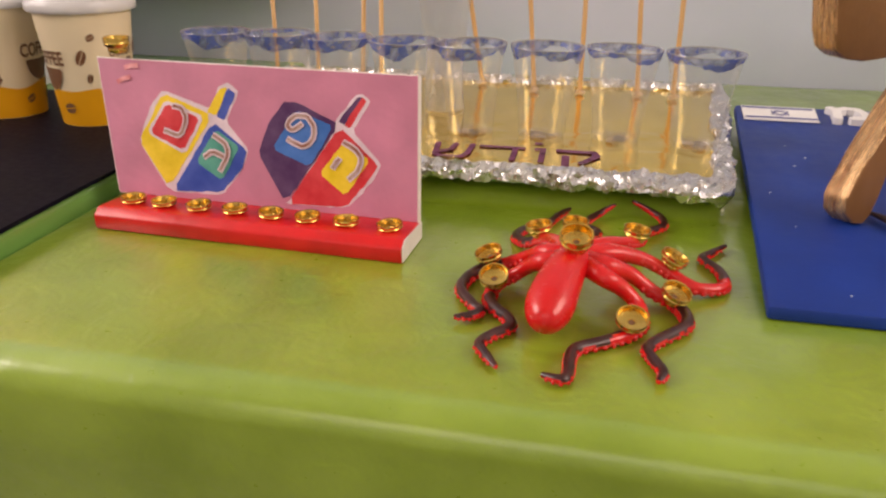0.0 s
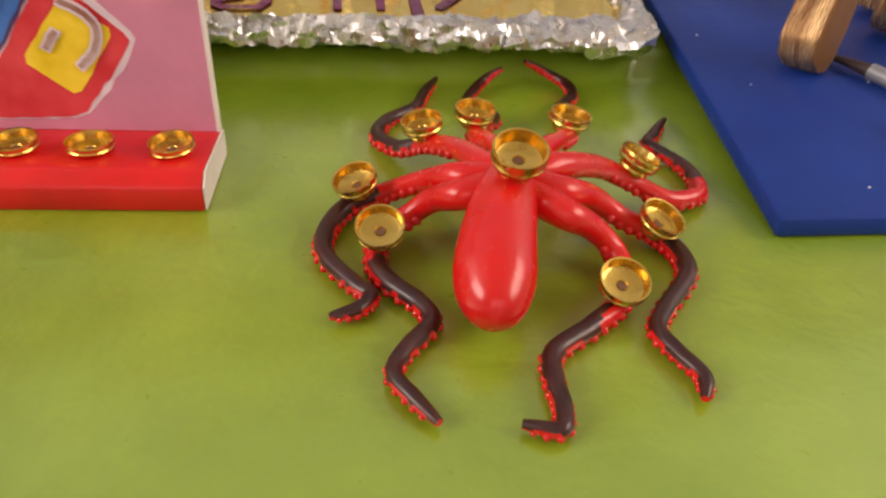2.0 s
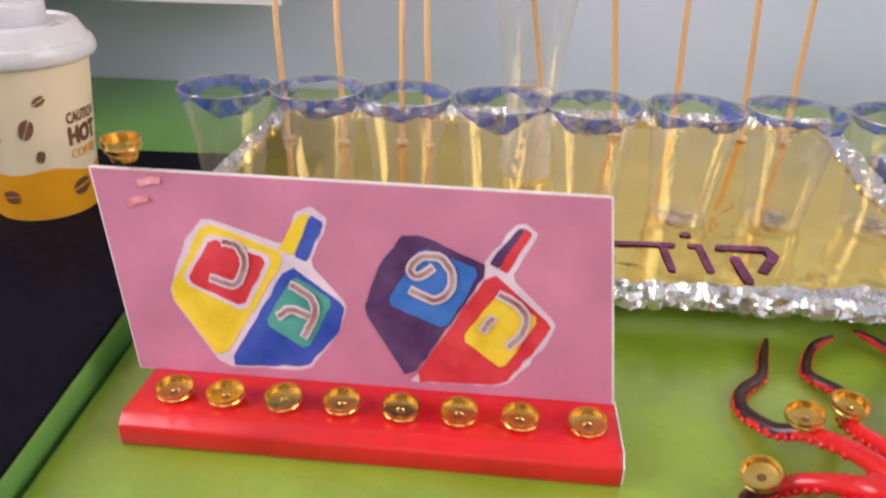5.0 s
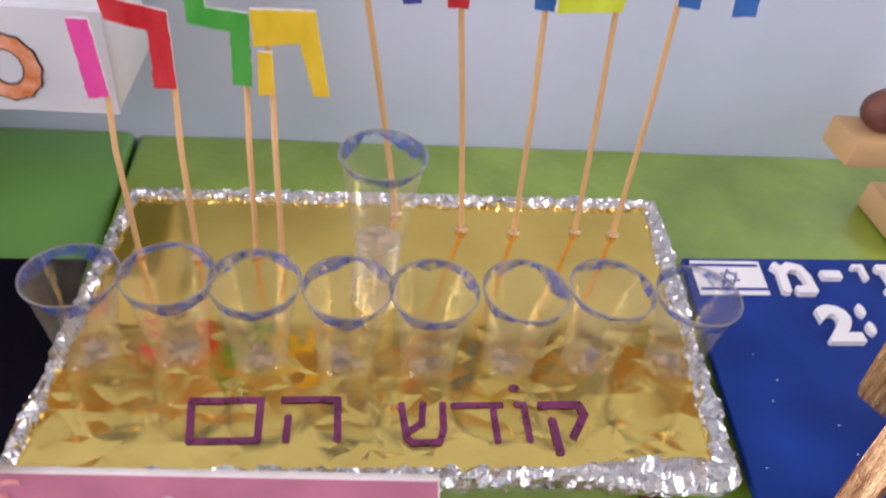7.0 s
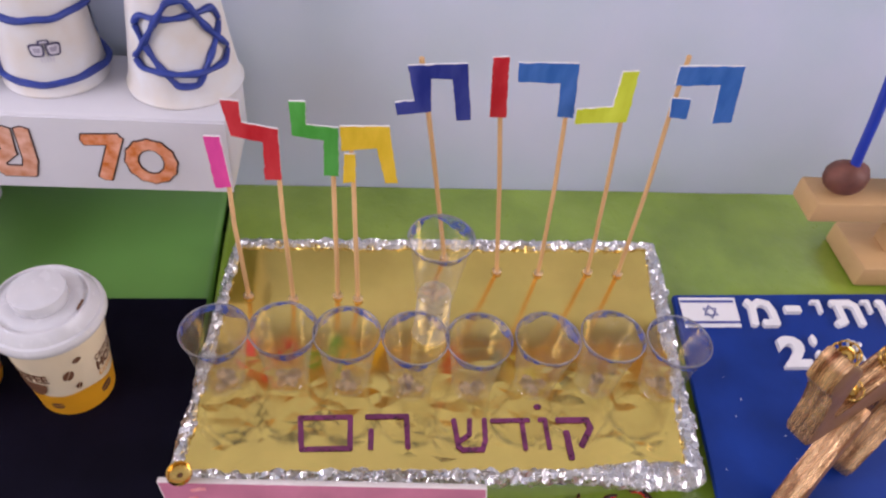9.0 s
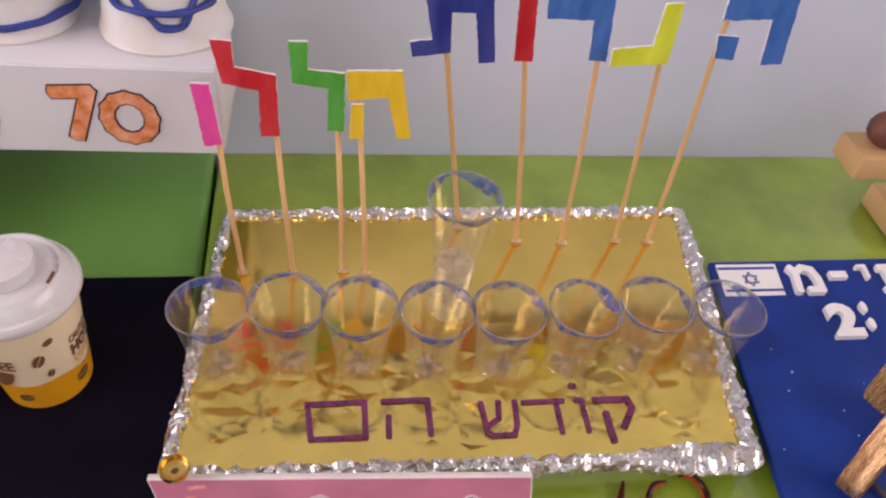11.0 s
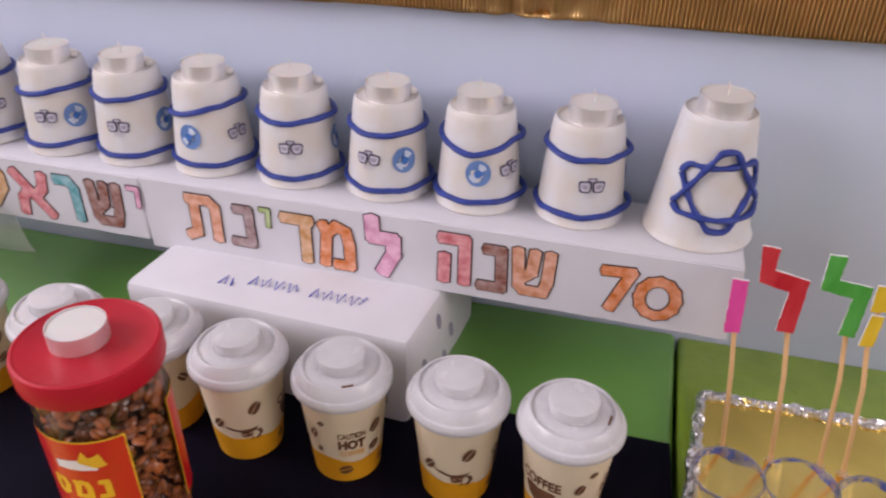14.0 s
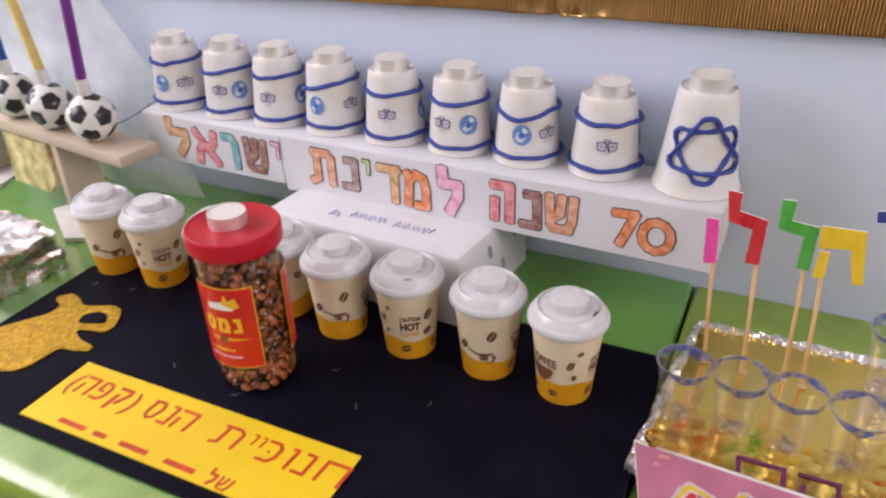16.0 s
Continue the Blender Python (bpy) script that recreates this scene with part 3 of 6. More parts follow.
covered_table(-0.242, 1.25, 0.238, 0.4605, T, CLOTH, "glossy lime-green plastic tablecloth hanging over the front table", ramp=0.0100)
covered_table(-0.242, 1.25, 0.461, WALL_Y - 0.001, TL + 0.001, CLOTH, "glossy lime-green plastic tablecloth over the higher back table", rise=0.030)
covered_table(-1.95, -0.257, 0.238, WALL_Y - 0.002, TL, CLOTH_L, "plain green tablecloth over the next table", swell=0.10)

bm = bmesh.new()
edge = [(0.2815, TL + 0.0006), (0.262, TL + 0.0010), (0.2515, TL + 0.0008), (0.2430, TL - 0.0020), (0.2375, TL - 0.0080), (0.2350, TL - 0.0180), (0.2335, TL - 0.10), (0.2330, TL - 0.30), (0.2330, TL - 0.62)]
runs = [[bm.verts.new((-1.95 + 1.69 * i / 90, y + (0.010 * noise.noise((i * 0.16, z * 3, 4)) if z < TL - 0.05 else 0.0), z + 0.0004 * noise.noise((i * 0.6, y * 40, 2)))) for i in range(91)] for y, z in edge]
for a, b in zip(runs, runs[1:]):
    for i in range(90):
        bm.faces.new((a[i], b[i], b[i + 1], a[i + 1]))
runner = part("cloth_strip", bm, CLOTH, smooth=60)
tagged(runner, "lime-green plastic strip hanging over the table's front edge", "tablecloth")

# ---------------------------------------------------------------- things of the coffee display
bb = TL + 0.003           # top of the black card
board = part("card_sheet", prism([(-0.935, 0.522), (-0.935, 0.284), (-0.246, 0.284), (-0.254, 0.618), (-0.80, 0.618)][::1], 0.0025, Matrix.Translation((0, 0, TL + 0.0005))), BLACK)
tagged(board, "black card sheet lying on the green cloth", "card")
BRUSH = [(-0.90, 0.49), (-0.85, 0.50), (-0.70, 0.41), (-0.62, 0.40), (-0.50, 0.43), (-0.44, 0.46), (-0.55, 0.47)]
for x, y in BRUSH:
    a = RNG.uniform(0, 3)
    part("glue_mark", stroke([(x, y), (x + 0.004 * math.cos(a), y + 0.004 * math.sin(a)), (x + 0.008 * math.cos(a + 0.5), y + 0.008 * math.sin(a + 0.5))], 0.0010, z=bb), SMEAR, board, "dried smear of clear glue")


def tealight(parent, z, r=0.0195, h=0.012, wick=True, x=0.0, y=0.0):
    """Wax in a tin cup, as a part with its own pieces."""
    tin = part("tealight", mapped(lathe([(0, z), (r, z), (r, z + h), (r - 0.0006, z + h), (r - 0.0006, z + h - 0.002), (0, z + h - 0.002)], 28), lambda c: c + Vector((x, y, 0))), TIN, parent, "tealight in a thin metal cup")
    part("wax", mapped(lathe([(0, z + h - 0.001), (r - 0.0008, z + h - 0.0008), (r - 0.001, z + h - 0.0015)], 24), lambda c: c + Vector((x, y, 0))), WAX, tin, "white wax")
    if wick:
        part("wick", tube([(x, y, z + h - 0.001), (x + 0.0006, y, z + h + 0.004), (x - 0.0008, y, z + h + 0.009)], 0.0006, 6), WAX, tin)
    return tin


CUP_R0, CUP_R1, CUP_H = 0.0250, 0.0335, 0.0865


def cup_r(z):
    return CUP_R0 + (CUP_R1 - CUP_R0) * z / CUP_H


def wrap(bm, lift=0.0003):
    """Lays a flat print, drawn in x (round the cup) and y (up), on the cup's side."""
    def fn(c):
        r = cup_r(c.y) + lift + c.z
        a = c.x / 0.031 - math.pi / 2
        return Vector((r * math.cos(a), r * math.sin(a), c.y))
    return mapped(bm, fn)


def dense(outline, n=3):
    out = []
    for i, p in enumerate(outline):
        q = outline[(i + 1) % len(outline)]
        out += [(p[0] + (q[0] - p[0]) * k / n, p[1] + (q[1] - p[1]) * k / n) for k in range(n)]
    return out


def flat(outlines):
    bm = bmesh.new()
    for o in outlines:
        bm.faces.new([bm.verts.new((x, y, 0)) for x, y in o])
    bmesh.ops.triangulate(bm, faces=bm.faces[:])
    return bm


def bean_print(cx, cy, r, turn):
    """Two halves of a printed coffee bean with a light crease between them."""
    c, s = math.cos(turn), math.sin(turn)
    halves = []
    for side in (1, -1):
        o = [(r * math.cos(a), side * (0.08 * r + 0.58 * r * math.sin(a))) for a in (math.pi * k / 10 for k in range(11))]
        halves.append([(cx + x * c - y * s, cy + x * s + y * c) for x, y in o])
    return halves


def coffee_cup():
    cup = holder("coffee_cup")
    wall_p = [(0, 0.004), (CUP_R0 - 0.001, 0.004), (CUP_R0 - 0.0008, 0), (CUP_R0, 0.0)]
    wall_p += [(cup_r(z), z) for z in (0.01, 0.03, 0.05, CUP_H)]
    wall_p += [(CUP_R1 - 0.0006, CUP_H), (CUP_R0 - 0.0006, 0.004)]
    part("paper_wall", lathe(wall_p, 40), KRAFT, cup, "cream paper wall")
    # yellow foot band with a dipping upper edge
    bm = bmesh.new()
    n = 60
    lo, hi = [], []
    for i in range(n):
        a = 2 * math.pi * i / n
        z = 0.0250 + 0.0022 * math.sin(2 * a + 0.6) + 0.0012 * math.sin(5 * a)
        lo.append(bm.verts.new(((cup_r(0.0003) + 0.00025) * math.cos(a), (cup_r(0.0003) + 0.00025) * math.sin(a), 0.0003)))
        hi.append(bm.verts.new(((cup_r(z) + 0.00025) * math.cos(a), (cup_r(z) + 0.00025) * math.sin(a), z)))
    for i in range(n):
        bm.faces.new((lo[i], lo[(i + 1) % n], hi[(i + 1) % n], hi[i]))
    part("yellow_band", bm, CUPYEL, cup, "golden yellow printed foot")
    prints, words = [], []
    for x, y, r, a in ((0.019, 0.048, 0.0058, 0.9), (-0.022, 0.056, 0.0030, 0.5), (0.019, 0.030, 0.0052, 0.4), (-0.026, 0.031, 0.003, 1.2), (0.030, 0.012, 0.0048, 0.3),
                       (0.068, 0.036, 0.0055, 0.8), (0.098, 0.050, 0.0060, 1.0), (0.045, 0.050, 0.005, -0.8), (0.090, 0.027, 0.005, 0.2), (-0.006, 0.013, 0.006, 0.2),
                       (-0.030, 0.044, 0.0048, 1.1), (-0.072, 0.012, 0.004, 0.4), (-0.047, 0.012, 0.005, 0.1)):
        prints += bean_print(x, y, r, a)
    # a steaming cup and saucer
    prints.append([(0.046, 0.034), (0.052, 0.033), (0.060, 0.031), (0.068, 0.0315), (0.075, 0.033), (0.071, 0.029), (0.062, 0.0285), (0.052, 0.031)])
    prints.append([(0.062, 0.029), (0.066, 0.029), (0.070, 0.022), (0.067, 0.020), (0.069, 0.0235)])
    prints.append([(0.071, 0.030), (0.076, 0.030), (0.078, 0.026), (0.074, 0.021), (0.071, 0.021), (0.075, 0.025), (0.074, 0.028)])
    # a large cup for the word mark
    prints.append([(-0.0595 + 0.013 * math.cos(a), 0.037 + 0.014 * math.sin(a)) for a in (math.pi + math.pi * k / 12 for k in range(13))])
    prints = [[(x + (0.025 if 0.045 < o[0][0] < 0.08 and i > 25 else 0), y * 1.13) for x, y in o] for i, o in enumerate(prints)]
    part("printed_bean", wrap(flat([dense(o, 2) for o in prints]), 0.0007), CUPBROWN, cup, "brown coffee bean prints")
    part("printed_word", wrap(lettered("CAUTION", -0.0105, 0.0105, 0.0490, 0.0550, 0, 0.028), 0.0005), CUPBROWN, cup)
    part("printed_word", wrap(lettered("HOT", -0.0105, 0.0105, 0.0375, 0.0475, 0, 0.055), 0.0005), CUPBROWN, cup)
    part("printed_word", wrap(lettered("COFFEE", -0.010, 0.010, 0.0305, 0.0355, 0, 0.01), 0.0005), CUPYEL, cup)
    part("printed_word", wrap(lettered("COFFEE", -0.0760, -0.0430, 0.0440, 0.0540, 0, 0.03), 0.0005), CUPBROWN, cup)
    z = CUP_H
    lid_p = [(CUP_R1 + 0.0004, z - 0.006), (CUP_R1 + 0.0026, z - 0.0068), (CUP_R1 + 0.0036, z - 0.0050), (CUP_R1 + 0.0034, z - 0.0015), (CUP_R1 + 0.0022, z + 0.0008), (CUP_R1 + 0.0006, z + 0.0014),
             (CUP_R1 - 0.0004, z + 0.0036), (CUP_R1 - 0.0030, z + 0.0082), (CUP_R1 - 0.0042, z + 0.0094), (CUP_R1 - 0.0056, z + 0.0094), (CUP_R1 - 0.0066, z + 0.0082), (0.0250, z + 0.0080), (0.0236, z + 0.0088), (0.0190, z + 0.0088), (0, z + 0.0086)]
    part("lid", lathe(lid_p, 48), LID, cup, "white plastic travel lid")
    part("drink_slot", box(-0.004, 0.004, -0.0259, -0.0246, z + 0.0078, z + 0.0089), CUPBROWN, cup, "narrow dark slot in the lid")
    h0 = z + 0.0087
    tea = part("tealight", lathe([(0, h0), (0.0166, h0), (0.0170, h0 + 0.0006), (0.0172, h0 + 0.0088), (0.0169, h0 + 0.0094), (0.0163, h0 + 0.0096), (0, h0 + 0.0092)], 36), LID, cup, "tealight wrapped in white")
    return tagged(cup, "cream and yellow paper coffee cup with white lid and tealight", "coffee cup", "row of coffee cups")


first = coffee_cup()
CUPS = [(-0.333, 0.536, 80), (-0.412, 0.540, -153), (-0.498, 0.539, 30), (-0.580, 0.539, -139), (-0.655, 0.547, -20), (-0.738, 0.543, 80), (-0.829, 0.540, 50), (-0.905, 0.539, -117)]
first.matrix_basis = pose(CUPS[0][0], CUPS[0][1], bb, 0, 0, CUPS[0][2])
for x, y, a in CUPS[1:]:
    copy_thing(first, pose(x, y, bb, 0, 0, a))


def coffee_jar():
    jar = holder("coffee_jar", (-0.617, 0.442, bb), rz=24)
    r, h = 0.0385, 0.1525
    part("glass_wall", lathe([(0, 0), (r - 0.003, 0), (r, 0.004), (r + 0.0005, 0.02), (r, 0.08), (r + 0.0005, h - 0.01), (r - 0.002, h), (r - 0.0035, h), (r - 0.0016, h - 0.01), (r - 0.0012, 0.02), (r - 0.004, 0.0025), (0, 0.0025)], 48), JARCLEAR, jar, "clear plastic wall").visible_shadow = False
    # added dark core, so the gaps between beans look shaded
    part("dark_filling", lathe([(0, 0.004), (r - 0.009, 0.004), (r - 0.009, h - 0.004), (0, h - 0.004)], 32), GAPDARK, jar, "dark core that stands in for the shade between beans")
    one = bmesh.new()
    blob(one, (0, 0, 0), 1, 10, (0.0033, 0.0058, 0.0042))
    for v in one.verts:
        if v.co.x > 0.0012 and abs(v.co.z) < 0.0010:
            v.co.x -= 0.0016
    one.verts.index_update()
    shape, sides = [v.co.copy() for v in one.verts], [[v.index for v in f.verts] for f in one.faces]
    one.free()
    bm = bmesh.new()
    rows, count = 18, 21
    for k in range(rows):
        zc = 0.008 + (h - 0.014) * k / (rows - 1)
        for i in range(count):
            a = 2 * math.pi * (i + 0.5 * (k % 2) + RNG.uniform(-0.25, 0.25)) / count
            tilt = Matrix.Rotation(RNG.uniform(-1.4, 1.4), 4, "X")
            m = Matrix.Rotation(a, 4, "Z") @ Matrix.Translation((r - 0.0052 + RNG.uniform(-0.001, 0.0004), 0, zc + RNG.uniform(-0.002, 0.002))) @ tilt
            vs = [bm.verts.new(m @ c) for c in shape]
            for f in sides:
                bm.faces.new([vs[q] for q in f])
    beans = part("coffee_beans", bm, BEAN, jar, "whole roasted coffee beans")
    tagged(beans, kind="stuff")

    def round_jar(bm, lift):
        def fn(c):
            a = c.x / r - math.pi / 2
            return Vector(((r + lift + c.z) * math.cos(a), (r + lift + c.z) * math.sin(a), c.y))
        return mapped(bm, fn)

    def sheet(x0, x1, y0, y1, n=24):
        bm = bmesh.new()
        lo = [bm.verts.new((x0 + (x1 - x0) * i / n, y0, 0)) for i in range(n + 1)]
        hi = [bm.verts.new((x0 + (x1 - x0) * i / n, y1, 0)) for i in range(n + 1)]
        for i in range(n):
            bm.faces.new((lo[i], lo[i + 1], hi[i + 1], hi[i]))
        return bm

    def raised(bm, lift):
        return round_jar(mapped(bm, lambda c: c + Vector((0, 0.006, 0))), lift)

    for x0, wide in ((-0.045, 0.063), (0.052, 0.046)):
        lab = part("label", raised(sheet(x0 - 0.001, x0 + wide + 0.001, 0.0285, 0.1165), 0.0012), GOLDINK, jar, "gold edge of the label")
        part("label_field", raised(sheet(x0, x0 + wide, 0.0297, 0.1153), 0.0015), LABEL, lab, "bright red label field")
        if x0 < 0:
            for k, ch in enumerate("\u05e1\u05de\u05e0"):
                part("letter", raised(lettered(ch, -0.031 + 0.0138 * k, -0.0195 + 0.0138 * k - (0.003 if k == 2 else 0), 0.0690, 0.0850, 0, 0.06), 0.0018), GOLDINK, lab, "yellow letter")
            crest = [[(-0.024, 0.0935), (0.000, 0.0935), (0.002, 0.099), (-0.004, 0.103), (-0.013, 0.1015), (-0.024, 0.100)]]
            part("emblem", raised(flat([dense(o) for o in crest]), 0.0018), FOAM, lab, "white emblem shape")
            part("emblem", raised(flat([dense([(-0.010, 0.1005), (-0.006, 0.110), (-0.003, 0.104), (0.003, 0.107), (0.006, 0.097), (0.000, 0.0955)])]), 0.0020), GOLDINK, lab, "gold star shape")
            part("ribbon", raised(flat([dense([(-0.034, 0.0615), (-0.012, 0.0600), (0.012, 0.0618), (-0.012, 0.0632)])]), 0.0018), GOLDINK, lab, "gold ribbon line")
            part("seal", raised(flat([disc(-0.014, 0.0615, 0.0042, 0.0042)]), 0.0020), CUPBROWN, lab, "round dark seal")
            for y, w in ((0.048, 0.030), (0.0405, 0.036)):
                part("print_line", raised(sheet(-0.032, -0.032 + w * 0.9, y, y + 0.0022, 12), 0.0018), P_LPINK if w > 0.033 else GOLDINK, lab)
    z = h - 0.0025
    part("lid", lathe([(0.0380, z), (0.0420, z - 0.001), (0.0427, z + 0.002), (0.0428, z + 0.0140), (0.0422, z + 0.0160), (0.0407, z + 0.0167), (0.0395, z + 0.0161), (0.0387, z + 0.0157), (0, z + 0.0157)], 64), RED, jar, "glossy red screw lid")
    tealight(jar, z + 0.0158, r=0.0172, wick=False, x=-0.004, y=0.002)
    return tagged(jar, "clear jar of coffee beans with red lid and red label", "coffee jar")


coffee_jar()

# yellow title card
sign = part("title_card", box(-0.787, -0.464, 0.299, 0.381, bb + 0.0003, bb + 0.0012), YELLOW)
tagged(sign, "yellow paper title card with red hand-lettered words on the black card", "sign")
zs = bb + 0.0013
LINE1 = [("\u05d7", -0.490, 0.026), ("\u05e0", -0.512, 0.014), ("\u05d5", -0.524, 0.008), ("\u05db", -0.549, 0.018), ("\u05d9", -0.556, 0.006), ("\u05d9", -0.565, 0.006), ("\u05ea", -0.600, 0.027),
         ("\u05d4", -0.647, 0.020), ("\u05e0", -0.661, 0.011), ("\u05e1", -0.681, 0.017), (")", -0.703, 0.008), ("\u05e7", -0.726, 0.018), ("\u05e4", -0.746, 0.015), ("\u05d4", -0.768, 0.017), ("(", -0.778, 0.008)]
for ch, x, w in LINE1:
    tall = ch in "()\u05e7"
    short = ch == "\u05d9"
    part("letter", lettered(ch, x, x + w, 0.341 - (0.006 if tall else 0) + (0.012 if short else 0), 0.366, 0.0003, 0.012, z=zs, slant=0.08), REDINK, sign)
part("letter_dot", prism(disc(-0.541, 0.353, 0.0013, 0.0013, n=10), 0.0003, Matrix.Translation((0, 0, zs))), REDINK, sign)
part("letter", lettered("\u05e9", -0.560, -0.547, 0.301, 0.315, 0.0003, 0.02, z=zs, slant=0.1), REDINK, sign)
part("letter", lettered("\u05dc", -0.573, -0.563, 0.301, 0.320, 0.0003, 0.02, z=zs, slant=0.1), REDINK, sign)
for x0, x1 in ((-0.618, -0.585), (-0.670, -0.638), (-0.702, -0.687), (-0.745, -0.712)):
    part("word_bar", box(x0, x1, 0.3055, 0.3110, zs, zs + 0.0003), REDINK, sign)

# golden coffee pot cut from glitter foam
POT = [(-0.918, 0.452), (-0.905, 0.466), (-0.888, 0.462), (-0.872, 0.452), (-0.840, 0.467), (-0.826, 0.464), (-0.815, 0.450), (-0.808, 0.434), (-0.812, 0.424),
       (-0.830, 0.421), (-0.842, 0.417), (-0.838, 0.411), (-0.822, 0.404), (-0.803, 0.402), (-0.800, 0.394), (-0.815, 0.388), (-0.833, 0.386), (-0.836, 0.378), (-0.838, 0.352),
       (-0.848, 0.339), (-0.862, 0.333), (-0.905, 0.329), (-0.930, 0.335), (-0.934, 0.372), (-0.915, 0.402), (-0.897, 0.424), (-0.896, 0.442)]
HOLE = [(-0.858, 0.441), (-0.842, 0.452), (-0.829, 0.448), (-0.822, 0.436), (-0.836, 0.431), (-0.852, 0.424)]
pot = part("coffee_pot_cutout", prism(rounded(POT, 2, 0.16), 0.002, Matrix.Translation((0, 0, bb + 0.0002))), GLITTER)
part("handle_gap", prism(rounded(HOLE), 0.0006, Matrix.Translation((0, 0, bb + 0.0023))), BLACK, pot, "dark gap inside the handle")
tagged(pot, "golden glitter-foam coffee pot cut-out lying on the black card", "cut-out")

# ---------------------------------------------------------------- white boxes and candle cups
wb = holder("gift_box", (0, 0, 0))
WBF = [(-0.716, 0.597), (-0.462, 0.583), (-0.442, 0.738), (-0.700, 0.742)]
part("box_body", prism(WBF, 0.0885, Matrix.Translation((0, 0, TL + 0.0005)), bevel=0.007), WHITE, wb)
for k, (y, z) in enumerate(((0.615, 0.80), (0.645, 0.825), (0.675, 0.795), (0.70, 0.825), (0.66, 0.775))):
    px = -0.462 + (y - 0.583) * (0.020 / 0.159)
    part("smudge", mapped(flat([disc(0, 0, 0.0035, 0.0095, 0.25)]), lambda c: Vector((px + 0.0010 + c.x * 0.3, y + c.x, z + c.y))), P_GREY, wb, "grey-blue printed mark")
for x0, x1, y in ((-0.637, -0.625, 0.621), (-0.612, -0.569, 0.626), (-0.556, -0.510, 0.623)):
    n = max(4, int((x1 - x0) / 0.0030))
    pts = [(x0 + (x1 - x0) * i / n, y - 0.02 * (x1 - x0) * i / n + (0.0058 + 0.0016 * math.sin(i * 1.7)) * (1 if i % 2 else -1)) for i in range(n + 1)]
    part("word_bar", stroke(pts, 0.0019, z=TL + 0.0895), PENBLUE, wb, "blue pen line")
tagged(wb, "white paper-wrapped box standing on the green cloth", "box")

BAR_Z0, BAR_Z1 = TL + 0.0905, 0.9150
bar = holder("banner_box", (-0.226, 0.652, BAR_Z0), rz=-1.1)
BL, BH, BD = 0.722, BAR_Z1 - BAR_Z0, 0.080
part("box_body", box(-BL, 0, 0, BD, 0, BH, 0.003), WHITE, bar, "white paper-covered bar")
part("paper_sheet", box(-0.243, -0.001, -0.0012, 0.0002, -0.001, BH - 0.002), WHITE, bar)
part("paper_sheet", box(-0.500, -0.236, -0.0008, 0.0002, -0.006, BH - 0.002), WHITE, bar)
part("paper_sheet", box(-BL + 0.004, -0.504, -0.0012, 0.0002, 0.0005, BH - 0.003), WHITE, bar)
BANNER = [("7", -0.329, -0.300, 0.858, 0.901, P_ORANGE), ("0", -0.301, -0.265, 0.857, 0.897, P_ORANGE), ("\u05e9", -0.397, -0.362, 0.860, 0.905, P_PEACH), ("\u05e0", -0.426, -0.400, 0.858, 0.902, P_BROWN),
          ("\u05d4", -0.459, -0.430, 0.858, 0.907, P_ROSE), ("\u05dc", -0.520, -0.489, 0.854, 0.918, P_LPINK), ("\u05de", -0.562, -0.529, 0.854, 0.901, P_ORANGE), ("\u05d3", -0.597, -0.564, 0.854, 0.902, P_OCHRE),
          ("\u05d9", -0.615, -0.604, 0.884, 0.903, P_LGREEN), ("\u05e0", -0.645, -0.620, 0.861, 0.902, P_TAUPE), ("\u05ea", -0.689, -0.652, 0.860, 0.906, P_PEACH), ("\u05d9", -0.743, -0.729, 0.882, 0.904, P_LPINK),
          ("\u05e9", -0.785, -0.749, 0.859, 0.905, P_BROWN), ("\u05e8", -0.820, -0.793, 0.857, 0.904, P_TURQ), ("\u05d0", -0.866, -0.824, 0.855, 0.905, P_ROSE), ("\u05dc", -0.909, -0.872, 0.860, 0.922, P_OCHRE)]
for ch, x0, x1, z0, z1, c in BANNER:
    a = (x0 + 0.226, x1 + 0.226, z0 - BAR_Z0, min(z1 - BAR_Z0, BH - 0.0005))
    lt = part("letter", lettered(ch, *a, 0.0003, 0.045, grow=0.062, z=0.0013), INK, bar, "dark letter outline", m=X90)
    part("letter_fill", lettered(ch, *a, 0.0003, 0.045, z=0.0018), c, lt, "crayon-coloured letter")
tagged(bar, "white paper-covered bar with coloured Hebrew letters laid across a box", "banner box")


def ring_path(z0, rr, tilt, dip, seed, n=48, wob=0.0014):
    """A loose cord round a cup: higher on one side by tilt, sagging at the front by dip, standing off where its ends meet."""
    out = []
    for i in range(n):
        a = 2 * math.pi * i / n
        z = z0 + tilt * math.cos(a) - dip * max(0.0, -math.sin(a)) ** 3 + wob * noise.noise((math.cos(a) * 2, math.sin(a) * 2, seed))
        off = 0.0013 + 0.0034 * math.exp(-(min(a, 2 * math.pi - a) / 0.30) ** 2) * (0.4 + 0.6 * abs(math.sin(seed * 1.9)))
        r = rr(z) + off
        out.append(Vector((r * math.cos(a), r * math.sin(a), z)))
    return out


# upper cord of each cup: height, tilt, sag at the front
CORDS = ((0.0620, 0.0008, 0.0020), (0.0580, 0.0040, 0.0010), (0.0612, 0.0010, 0.0020), (0.0565, 0.0068, 0.0), (0.0595, 0.0, 0.0022), (0.0588, 0.0004, 0.0015), (0.0592, 0.0008, 0.0085), (0.0586, -0.0008, 0.0016))


